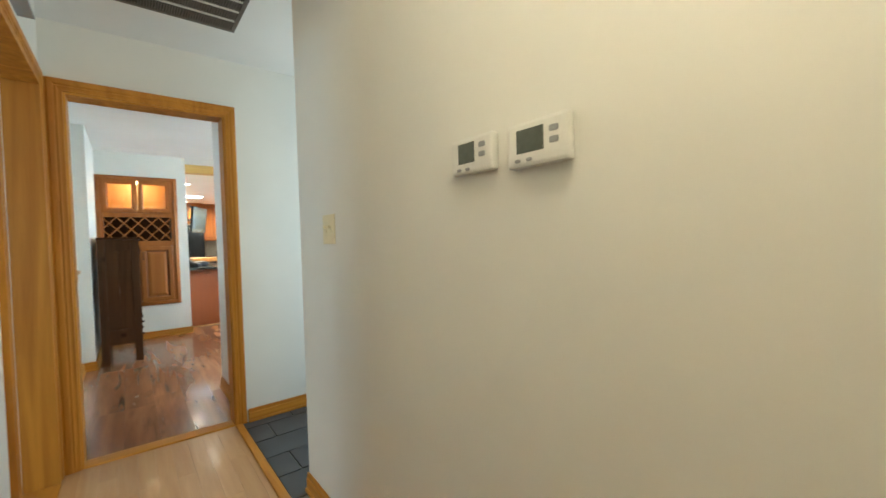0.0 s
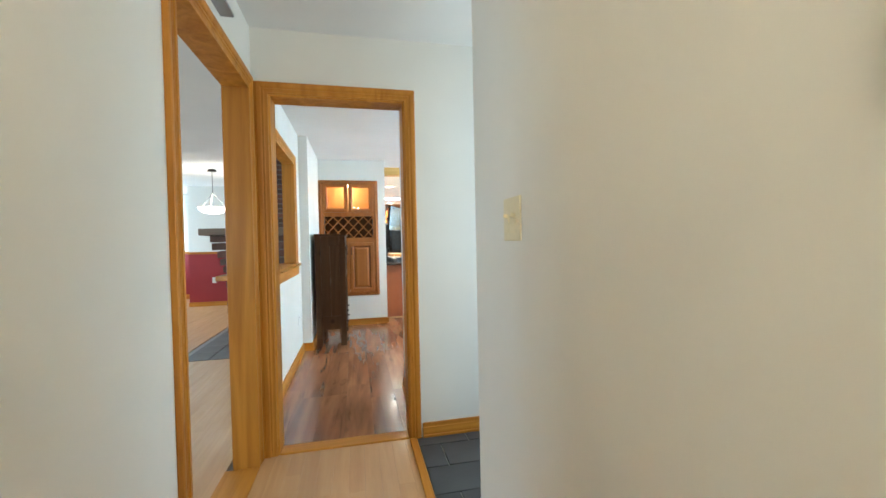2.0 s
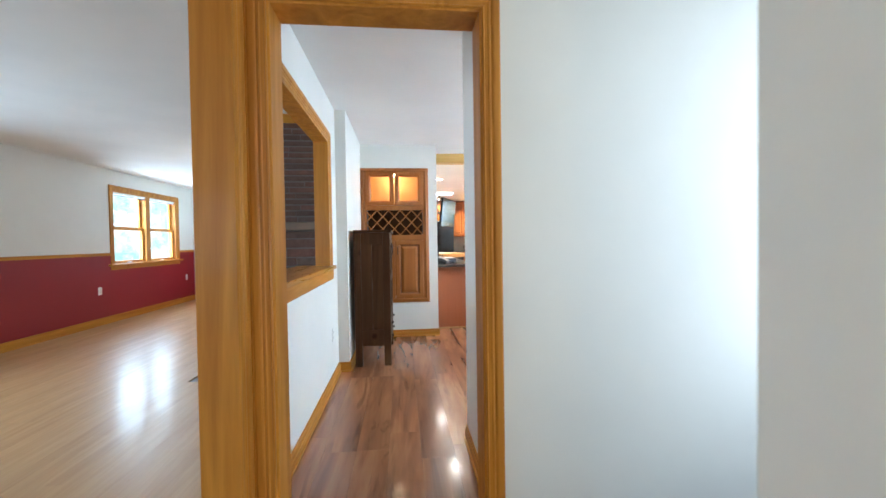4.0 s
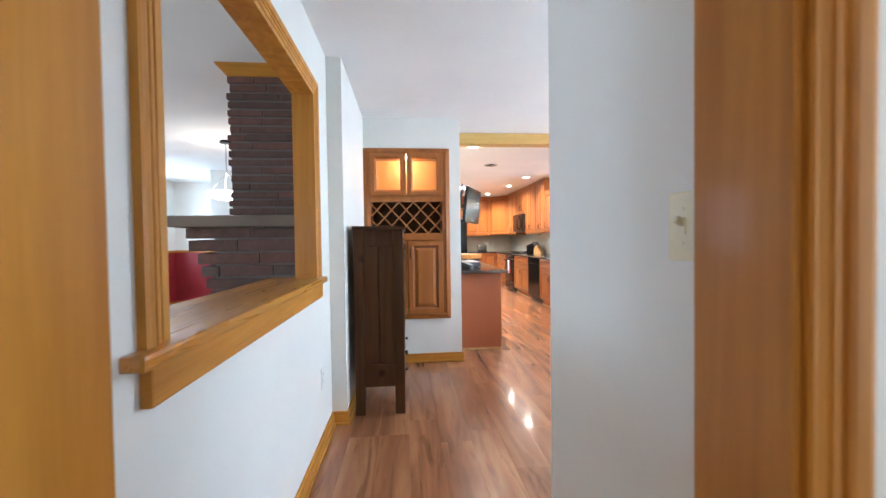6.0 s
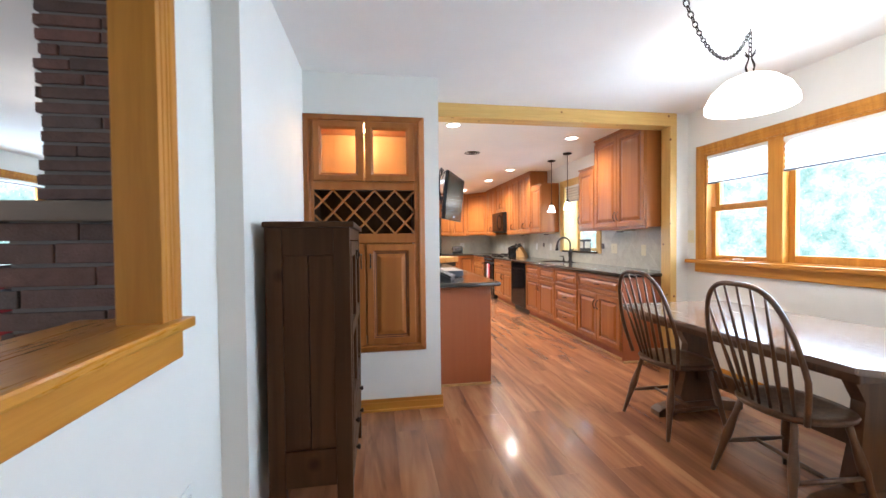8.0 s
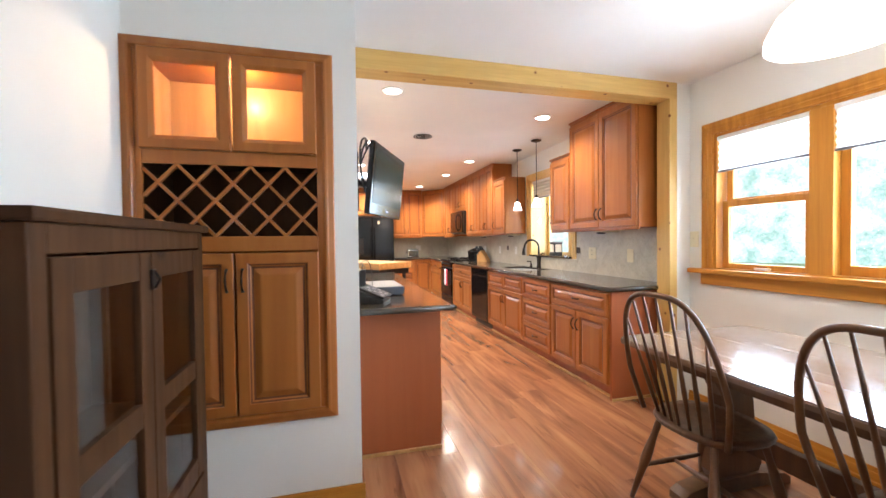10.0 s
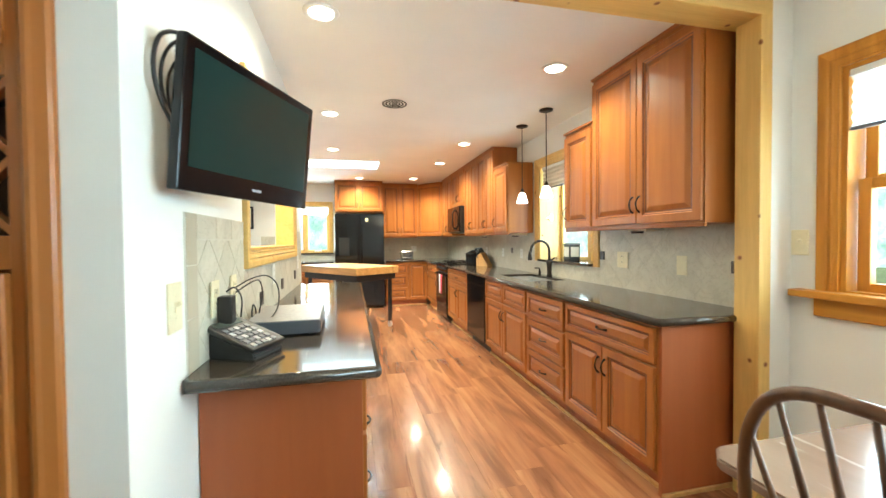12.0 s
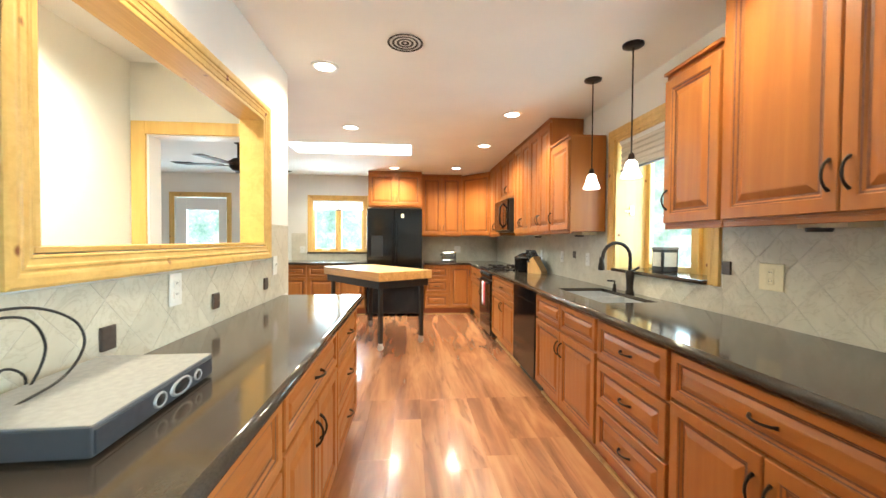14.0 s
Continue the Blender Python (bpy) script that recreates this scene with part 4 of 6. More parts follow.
SX0, SX1, SY0, SY1 = 2.86, 3.23, 8.80, 9.56
counter("countertop", [(2.69, 3.325, 7.03, SY0, 0.866, 0.905), (2.69, SX0, SY0, SY1, 0.866, 0.905), (SX1, 3.325, SY0, SY1, 0.866, 0.905), (2.69, 3.325, SY1, 11.445, 0.866, 0.905)],
        [((2.69, 7.03, 0.8855), (2.69, 11.445, 0.8855)), ((2.69, 7.03, 0.8855), (3.31, 7.03, 0.8855))], "dark polished stone countertop with a sink cut-out")
counter("countertop", [(0.776, 1.315, 6.655, 9.235, 0.866, 0.905)], [((1.315, 6.655, 0.8855), (1.315, 9.235, 0.8855)), ((0.79, 6.655, 0.8855), (1.315, 6.655, 0.8855)), ((0.79, 9.235, 0.8855), (1.315, 9.235, 0.8855))],
        "dark polished stone countertop under the pass-through")
counter("countertop", [(2.69, 3.325, 12.215, 13.84, 0.866, 0.905), (1.90, 2.69, 13.21, 13.84, 0.866, 0.905)], [((1.90, 13.21, 0.8855), (2.68, 13.21, 0.8855)), ((2.69, 12.23, 0.8855), (2.69, 13.2, 0.8855))],
        "dark polished stone corner countertop")
counter("countertop", [(-1.6, 0.905, 13.21, 13.84, 0.866, 0.905)], [((-1.6, 13.21, 0.8855), (0.905, 13.21, 0.8855))], "dark polished stone countertop under the window")

sink = thing("sink", pose(0, 0, 0), "double stainless undermount sink", "sink")
bm = bmesh.new()
ym = 9.20
for y0, y1 in ((SY0 + 0.002, ym - 0.008), (ym + 0.008, SY1 - 0.002)):
    x0, x1 = SX0 + 0.002, SX1 - 0.002
    for b in ((x0, x0 + 0.004, y0, y1, 0.70, 0.88), (x1 - 0.004, x1, y0, y1, 0.70, 0.88), (x0 + 0.004, x1 - 0.004, y0, y0 + 0.004, 0.70, 0.88), (x0 + 0.004, x1 - 0.004, y1 - 0.004, y1, 0.70, 0.88), (x0, x1, y0, y1, 0.695, 0.70)):
        cube(bm, *b)
cube(bm, SX0 + 0.002, SX1 - 0.002, ym - 0.009, ym + 0.009, 0.868, 0.885, 0.004)
part("basin", bm, SINKSTEEL, sink)
faucet = thing("faucet", pose(3.27, 9.20, 0.905), "oil-rubbed bronze pull-down faucet behind the sink", "faucet")
part("body", lathe(bmesh.new(), [(0.0, 0), (0.03, 0), (0.032, 0.012), (0.024, 0.03), (0.026, 0.10), (0.034, 0.165), (0.024, 0.172), (0.0, 0.172)], 20), IRON, faucet, "", True)
pts = [(0, 0, 0.15), (0, 0, 0.25)] + [(-0.105 + 0.105 * math.cos(a), 0, 0.27 + 0.105 * math.sin(a)) for a in [math.pi * i / 12 for i in range(13)]] + [(-0.215, 0, 0.25)]
part("spout", tube(bmesh.new(), pts, 0.013, 12), IRON, faucet, "", True)
part("spray_head", lathe(bmesh.new(), [(0.0, 0.27), (0.014, 0.27), (0.017, 0.24), (0.024, 0.19), (0.022, 0.175), (0.0, 0.175)], 18, -0.22), IRON, faucet, "", True)
part("lever", tube(bmesh.new(), [(0, 0, 0.165), (0.01, -0.045, 0.18), (0.01, -0.09, 0.2)], [0.012, 0.007, 0.009]), IRON, faucet, "", True)
soap = thing("soap_dispenser", pose(3.26, 9.40, 0.905), "small bronze soap pump beside the faucet", "soap dispenser")
part("pump", tube(cyl(bmesh.new(), 0, 0, 0, 0.05, 0.016, 0.011), [(0, 0, 0.045), (0, 0, 0.075), (-0.06, 0, 0.078)], 0.007), IRON, soap, "", True)

# wall cabinets, right wall
UX = 3.005
upper_unit(pose(UX, 8.03, 1.375, 0, 0, -90), 0.955, 1.075, 2)
upper_unit(pose(UX, 8.42, 1.375, 0, 0, -90), 0.385, 0.78, 1)
upper_unit(pose(UX, 10.11, 1.375, 0, 0, -90), 0.44, 0.80, 1)
upper_unit(pose(UX, 11.42, 1.375, 0, 0, -90), 1.30, 1.075, 4)
upper_unit(pose(UX, 12.20, 1.86, 0, 0, -90), 0.77, 0.59, 2)
upper_unit(pose(UX, 12.98, 1.375, 0, 0, -90), 0.77, 1.075, 2)
corner = thing("wall_cabinet", pose(0, 0, 1.375), "angled corner wall cabinet in cherry", "cabinet", "kitchen wall cabinets")
bm = bmesh.new()
pv = [(3.005, 12.985), (3.325, 12.985), (3.325, 13.84), (2.59, 13.84), (2.59, 13.53)]
a = [bm.verts.new((x, y, 0)) for x, y in pv]
b = [bm.verts.new((x, y, 1.075)) for x, y in pv]
bm.faces.new(a[::-1])
bm.faces.new(b)
for i in range(5):
    bm.faces.new((a[i], a[(i + 1) % 5], b[(i + 1) % 5], b[i]))
part("body", bm, CHERRY, corner)
d = Vector((3.005 - 2.59, 12.985 - 13.53, 0))
dr = panel_part("door", raised_panel(d.length - 0.03, 1.03, 0.015, 0.012), CHERRY, corner)
dr.matrix_local = pose(2.59, 13.53, 0, 0, 0, math.degrees(math.atan2(d.y, d.x)))
# back wall
BY = 13.53
upper_unit(pose(1.86, BY, 1.375), 0.725, 1.075, 2)
upper_unit(pose(0.94, BY - 0.25, 1.87), 0.915, 0.58, 2, 0.56, "cherry cabinet above the refrigerator")
base_unit(pose(1.90, 13.25, 0), 0.44, "drawers")
base_unit(pose(2.34, 13.25, 0), 0.39, "door")
base_unit(pose(RX, 13.24, 0, 0, 0, -90), 1.02, "one")
base_unit(pose(-0.55, 13.25, 0), 0.48, "one")
base_unit(pose(-0.07, 13.25, 0), 0.97, "pair")
base_unit(pose(-1.57, 13.25, 0), 1.02, "pair")

fridge = thing("refrigerator", pose(0.935, 13.08, 0), "glossy black french-door refrigerator", "refrigerator")
slab("body", BLACKMAT, fridge, (0.005, 0.925, 0.06, 0.76, 0.03, 1.80), 0.006)
for x0, x1, hx in ((0.006, 0.463, 0.43), (0.467, 0.924, 0.50)):
    fd = slab("door", BLACK, fridge, (x0, x1, -0.01, 0.06, 0.64, 1.815), 0.012)
    part("handle", tube(bmesh.new(), [(hx, -0.01, 0.80), (hx, -0.055, 0.84), (hx, -0.055, 1.55), (hx, -0.01, 1.59)], 0.012, 10), BLACK, fd, "", True)
slab("dispenser", BLACKMAT, fridge, (0.08, 0.27, -0.014, -0.009, 1.02, 1.36), 0.004, "ice and water dispenser")
fz = slab("freezer_drawer", BLACK, fridge, (0.006, 0.924, -0.01, 0.06, 0.06, 0.625), 0.012)
part("handle", tube(bmesh.new(), [(0.12, -0.01, 0.55), (0.14, -0.055, 0.55), (0.79, -0.055, 0.55), (0.81, -0.01, 0.55)], 0.012, 10), BLACK, fz, "", True)
slab("sticker", IVORY, fridge, (0.57, 0.62, -0.0125, -0.009, 1.66, 1.73), 0.001, "small yellow sticker")

mw = thing("microwave", pose(2.93, 12.19, 1.41, 0, 0, -90), "black microwave mounted over the range", "microwave")
slab("body", BLACKMAT, mw, (0.0, 0.755, 0.0, 0.39, 0.0, 0.43), 0.004)
slab("door", BLACK, mw, (0.002, 0.56, -0.028, 0.0, 0.02, 0.428), 0.006)
slab("control_panel", BLACK, mw, (0.565, 0.753, -0.026, 0.0, 0.02, 0.428), 0.006)
part("handle", tube(bmesh.new(), [(0.53, -0.028, 0.06), (0.53, -0.07, 0.11), (0.53, -0.075, 0.22), (0.53, -0.07, 0.33), (0.53, -0.028, 0.38)], 0.012, 10), BLACK, mw, "", True)

# left run
base_unit(pose(1.27, 6.80, 0, 0, 0, 90), 0.80, "drawers", depth=0.495)
base_unit(pose(1.27, 7.60, 0, 0, 0, 90), 0.86, "pair", depth=0.495)
base_unit(pose(1.27, 8.46, 0, 0, 0, 90), 0.74, "drawers", depth=0.495)
structure("peninsula_end", [(0.774, 1.275, 6.775, 6.798, 0.0, 0.864)], CHERRY_FLAT, "plain reddish cherry end panel", "panel", 0.002)
structure("peninsula_shoe", [(0.774, 1.275, 6.76, 6.775, 0.0, 0.02)], KNIFEWOOD, "light shoe moulding", "trim", 0.004)

# butcher block table on casters
tb = thing("butcher_block_table", pose(1.20, 11.69, 0, 0, 0, 126.8), "thick butcher block table on black legs with casters", "table")
slab("block", BUTCHER, tb, (-0.70, 0.70, -0.39, 0.39, 0.815, 0.92), 0.008)
bm = bmesh.new()
for b in ((-0.66, 0.66, -0.36, -0.33, 0.725, 0.813), (-0.66, 0.66, 0.33, 0.36, 0.725, 0.813), (-0.66, -0.63, -0.33, 0.33, 0.726, 0.812), (0.63, 0.66, -0.33, 0.33, 0.726, 0.812)):
    cube(bm, *b, 0.003)
part("apron", bm, BLACKMAT, tb)
for sx in (-1, 1):
    for sy in (-1, 1):
        lg = slab("leg", BLACKMAT, tb, (sx * 0.60 - 0.022, sx * 0.60 + 0.022, sy * 0.30 - 0.022, sy * 0.30 + 0.022, 0.085, 0.728), 0.004)
        bm = cyl(bmesh.new(), 0, 0, -0.014, 0.014, 0.035, None, 18, pose(sx * 0.60, sy * 0.30, 0.035, 90, 0, 30))
        cube(bm, sx * 0.60 - 0.02, sx * 0.60 + 0.02, sy * 0.30 - 0.022, sy * 0.30 + 0.022, 0.06, 0.09, 0.003)
        part("caster", bm, CHROME, lg, "steel caster wheel")

# pendants over the sink
def pendant(x, y, z):
    t = thing("pendant_lamp", pose(x, y, H), "small opal glass pendant on a dark rod", "lamp", "pendants over the sink")
    part("canopy", lathe(bmesh.new(), [(0, -0.022), (0.03, -0.022), (0.06, -0.012), (0.062, 0.0), (0, 0.0)], 24), IRON, t, "", True)
    part("rod", cyl(bmesh.new(), 0, 0, z - H + 0.12, -0.02, 0.0045), IRON, t)
    part("socket", lathe(bmesh.new(), [(0, 0.14), (0.014, 0.14), (0.02, 0.115), (0.02, 0.09), (0, 0.09)], 18, 0, 0, z - H), IRON, t, "", True)
    part("shade", lathe(bmesh.new(), [(0.02, 0.10), (0.032, 0.085), (0.04, 0.045), (0.058, 0.0), (0.054, -0.005), (0.036, 0.04), (0.028, 0.08)], 24, 0, 0, z - H), GLOBE, t, "lit opal glass shade", True)


pendant(2.98, 9.23, 1.68)
pendant(2.98, 8.71, 1.68)
# includes the added passage light, which has no known fixture
for cx, cy, watts in CAN_PLACES:
    t = thing("recessed_light", pose(cx, cy, H), "lit recessed ceiling light with white ring", "lamp", "recessed ceiling lights")
    part("ring", lathe(bmesh.new(), [(0.062, -0.001), (0.066, -0.008), (0.088, -0.006), (0.092, 0.0), (0.062, 0.0)], 28), WHITE, t, "", True)
    part("lens", cyl(bmesh.new(), 0, 0, -0.006, -0.002, 0.062, None, 28), CANGLOW, t, "glowing lens")
vent = thing("ceiling_vent", pose(1.62, 8.82, H), "round bronze ceiling vent with ring louvres", "vent")
part("backing", cyl(bmesh.new(), 0, 0, -0.004, -0.001, 0.10, None, 32), WHITE, vent, "pale vent throat")
for r in (0.106, 0.078, 0.050, 0.024):
    part("ring", lathe(bmesh.new(), [(r - 0.013, -0.005), (r - 0.006, -0.0085), (r, -0.0075), (r, -0.0045), (r - 0.013, -0.005)], 32), IRON, vent, "", True)

# ---- hutch ----
hutch = thing("hutch_cabinet", pose(-0.207, 6.39, 0.444), "recessed cherry hutch with lit glass doors and wine rack", "cabinet")
HW, HH = 0.867, 1.722
bm = bmesh.new()
for b in ((0.03, 0.078, -0.016, 0, 0.03, HH - 0.03), (HW - 0.078, HW - 0.03, -0.016, 0, 0.03, HH - 0.03), (0.078, HW - 0.078, -0.0155, 0, 0.03, 0.06), (0.078, HW - 0.078, -0.0155, 0, HH - 0.06, HH - 0.03),
          (0.078, HW - 0.078, -0.0155, 0, 0.80, 0.868), (0.078, HW - 0.078, -0.0155, 0, 1.185, 1.275)):
    cube(bm, *b, 0.002)
part("face_frame", bm, CHERRY, hutch)


def moulded_ring(x0, x1, z0, z1, profile):
    """A mitred frame with a moulded section: (inset, depth) pairs from the outer edge inwards."""
    bm = bmesh.new()
    loops = [[bm.verts.new((x, -d, z)) for x, z in ((x0 + i, z0 + i), (x1 - i, z0 + i), (x1 - i, z1 - i), (x0 + i, z1 - i))] for i, d in profile]
    for A, B in zip(loops, loops[1:] + loops[:1]):
        for k in range(4):
            bm.faces.new((A[k], A[(k + 1) % 4], B[(k + 1) % 4], B[k]))
    return bm


part("moulding", moulded_ring(0, HW, 0, HH, [(0, 0.001), (0, 0.014), (0.006, 0.020), (0.026, 0.026), (0.034, 0.030), (0.043, 0.030), (0.048, 0.024), (0.054, 0.021), (0.054, 0.001)]), CHERRY, hutch, "moulded cherry picture-frame trim")
bm = bmesh.new()
x0, x1, dp = 0.05, HW - 0.05, 0.34
for b in ((x0, x0 + 0.015, 0, dp, 0.03, HH - 0.04), (x1 - 0.015, x1, 0, dp, 0.03, HH - 0.04), (x0, x1, dp, dp + 0.012, 0.03, HH - 0.04), (x0 + 0.015, x1 - 0.015, 0, dp, 0.03, 0.045),
          (x0 + 0.015, x1 - 0.015, 0, dp, HH - 0.055, HH - 0.04), (x0 + 0.015, x1 - 0.015, 0, dp, 0.84, 0.855), (x0 + 0.015, x1 - 0.015, 0, dp, 1.225, 1.24)):
    cube(bm, *b)
part("body", bm, CHERRY, hutch)
bm = bmesh.new()
for b in ((x0 + 0.016, x0 + 0.02, 0.002, dp - 0.002, 1.242, HH - 0.058), (x1 - 0.02, x1 - 0.016, 0.002, dp - 0.002, 1.242, HH - 0.058), (x0 + 0.02, x1 - 0.02, dp - 0.006, dp - 0.002, 1.242, HH - 0.058), (x0 + 0.02, x1 - 0.02, 0.002, dp - 0.006, 1.242, 1.246)):
    cube(bm, *b)
part("lining", bm, MAPLE, hutch, "light wood lining")
for a, b, hs in ((0.075, 0.428, "r"), (0.437, 0.790, "l")):
    dr = panel_part("door", raised_panel(b - a, 0.735, a, 0.058), CHERRY, hutch)
    dr.location.y = -0.018
    pull(dr, b - 0.028 if hs == "r" else a + 0.028, 0.67, -0.02, False)
    za, zb, fr = 1.245, 1.672, 0.058
    gd = part("glass_door", moulded_ring(a, b, za, zb, [(0, 0.017), (0, 0.036), (0.005, 0.041), (0.040, 0.041), (0.046, 0.037), (0.058, 0.028), (0.058, 0.017)]), CHERRY, hutch)
    slab("pane", GLASS, gd, (a + fr - 0.004, b - fr + 0.004, -0.024, -0.021, za + fr - 0.004, zb - fr + 0.004)).visible_shadow = False
part("puck_light", cyl(bmesh.new(), 0.43, 0.14, HH - 0.075, HH - 0.056, 0.032), PUCK, hutch, "glowing puck light")
# dark boards added to paint the shade behind the rack's slats
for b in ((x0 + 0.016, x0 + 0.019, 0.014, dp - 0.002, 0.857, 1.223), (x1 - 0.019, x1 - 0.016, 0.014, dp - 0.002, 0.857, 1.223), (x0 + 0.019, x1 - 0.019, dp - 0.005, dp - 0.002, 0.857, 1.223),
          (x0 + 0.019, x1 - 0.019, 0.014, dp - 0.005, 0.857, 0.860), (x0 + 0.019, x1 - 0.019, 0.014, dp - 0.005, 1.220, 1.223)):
    slab("rack_lining", DARKWOOD, hutch, b, 0, "dark board standing for the shade inside the rack")
# lattice of the wine rack: crossed slats, two cells high, half-lapped into one another
ra, rb, rz0, rz1 = 0.078, HW - 0.078, 0.868, 1.185
pitch = 0.147
for s in (1, -1):
    for i in range(-7, 2):
        xa = rb + 0.005 + i * pitch + (0 if s > 0 else 2 * pitch)
        xb = xa + s * 2 * pitch
        f0, f1 = sorted(((ra - xa) / (xb - xa), (rb - xa) / (xb - xa)))
        f0, f1 = max(0.0, f0), min(1.0, f1)
        if f1 - f0 < 0.05:
            continue
        p, q = (Vector((xa + (xb - xa) * f, 0, rz0 + (rz1 - rz0) * f)) for f in (f0, f1))
        m = pose(p.x, 0, p.z, 0, -math.degrees(math.atan2(q.z - p.z, q.x - p.x)), 0)
        y0 = -0.010 if s > 0 else -0.0085
        part("slat", cube(bmesh.new(), 0, (q - p).length, y0, 0.012, -0.0065, 0.0065, 0, m), CHERRY, hutch)

# ---- dark cabinet in the corridor ----
dk = thing("dark_cupboard", pose(-0.158, 5.20, 0) @ Matrix.Diagonal((0.92, 1, 1, 1)), "dark-stained plank cupboard with glass doors against the wall", "cupboard")
slab("top", DARKWOOD, dk, (-0.005, 0.40, -0.015, 0.86, 1.32, 1.345), 0.006)
for yy in (0.0, 0.80):
    for xx in (0.0, 0.305):
        slab("post", DARKWOOD, dk, (xx, xx + 0.075, yy, yy + 0.045, 0.0, 1.32), 0.004)
for yy, nm in ((0.012, "side_panel"), (0.815, "side_panel")):
    for a, b in ((0.075, 0.187), (0.192, 0.305)):
        slab(nm, DARKWOOD, dk, (a, b, yy, yy + 0.018, 0.36, 1.21), 0.002)
    slab("rail", DARKWOOD, dk, (0.075, 0.305, yy - 0.008, yy + 0.024, 1.20, 1.32), 0.003)
    slab("rail", DARKWOOD, dk, (0.075, 0.305, yy - 0.008, yy + 0.024, 0.20, 0.36), 0.003)
slab("back_panel", DARKWOOD, dk, (0.005, 0.02, 0.045, 0.80, 0.2, 1.32))
slab("bottom", DARKWOOD, dk, (0.02, 0.36, 0.045, 0.80, 0.2, 0.225))
slab("shelf", DARKWOOD, dk, (0.02, 0.34, 0.045, 0.80, 0.72, 0.74))
for y0, y1 in ((0.048, 0.422), (0.426, 0.798)):
    bm = bmesh.new()
    for b in ((0.362, 0.384, y0, y0 + 0.06, 0.47, 1.26), (0.362, 0.384, y1 - 0.06, y1, 0.47, 1.26), (0.363, 0.383, y0 + 0.06, y1 - 0.06, 0.47, 0.54), (0.363, 0.383, y0 + 0.06, y1 - 0.06, 1.19, 1.26), (0.363, 0.383, y0 + 0.06, y1 - 0.06, 0.82, 0.88)):
        cube(bm, *b, 0.003)
    dd = part("door", bm, DARKWOOD, dk)
    for z0, z1 in ((0.535, 0.825), (0.875, 1.195)):
        slab("pane", GLASS, dd, (0.371, 0.374, y0 + 0.056, y1 - 0.056, z0, z1))
slab("rail", DARKWOOD, dk, (0.36, 0.38, 0.045, 0.80, 1.265, 1.32), 0.003)
for z0, z1 in ((0.20, 0.315), (0.325, 0.455)):
    slab("drawer_front", DARKWOOD, dk, (0.36, 0.382, 0.048, 0.798, z0, z1), 0.004)
for ky, kz in ((0.2, 0.258), (0.62, 0.258), (0.2, 0.39), (0.62, 0.39)):
    part("knob", lathe(bmesh.new(), [(0, 0.025), (0.012, 0.022), (0.014, 0.014), (0.006, 0.004), (0.006, 0.0)], 14), IRON, dk, "small iron knob", True).matrix_local = pose(0.382, ky, kz, 0, 90, 0)
part("latch", tube(cube(bmesh.new(), 0.384, 0.392, 0.412, 0.436, 1.16, 1.215, 0.003), [(0.392, 0.424, 1.165), (0.405, 0.424, 1.187), (0.392, 0.424, 1.21)], 0.004), IRON, dk, "black iron latch")

# ---- dining ----
table = thing("dining_table", pose(2.585, 5.44, 0), "long pale-topped trestle dining table with dark base", "table")
bm = bmesh.new()
w, l, c = 0.465, 0.81, 0.05
outline = [(-w, -l + c), (-w + c, -l), (w - c, -l), (w, -l + c), (w, l - c), (w - c, l), (-w + c, l), (-w, l - c)]
a = [bm.verts.new((x, y, 0.722)) for x, y in outline]
b = [bm.verts.new((x, y, 0.75)) for x, y in outline]
bm.faces.new(a[::-1])
bm.faces.new(b)
for i in range(8):
    bm.faces.new((a[i], a[(i + 1) % 8], b[(i + 1) % 8], b[i]))
bmesh.ops.bevel(bm, geom=[e for e in bm.edges], offset=0.006, segments=2, affect="EDGES")
part("tabletop", bm, TABLETOP, table)
slab("apron", CHAIRWOOD, table, (-0.36, 0.36, -0.70, 0.70, 0.655, 0.722), 0.006)
for sy in (-0.52, 0.52):
    bm = bmesh.new()
    prism(bm, [(-0.13, 0.655), (-0.16, 0.60), (-0.10, 0.50), (-0.12, 0.30), (-0.16, 0.13), (-0.14, 0.09), (0.14, 0.09), (0.16, 0.13), (0.12, 0.30), (0.10, 0.50), (0.16, 0.60), (0.13, 0.655)], sy - 0.03, sy + 0.03)
    part("trestle", bm, CHAIRWOOD, table)
    bm = bmesh.new()
    prism(bm, [(-0.34, 0.0), (-0.34, 0.035), (-0.30, 0.06), (-0.12, 0.09), (0.12, 0.09), (0.30, 0.06), (0.34, 0.035), (0.34, 0.0), (0.22, 0.0), (0.18, 0.02), (-0.18, 0.02), (-0.22, 0.0)], sy - 0.045, sy + 0.045)
    part("foot", bm, CHAIRWOOD, table)
slab("stretcher", CHAIRWOOD, table, (-0.02, 0.02, -0.5, 0.5, 0.24, 0.34), 0.006)


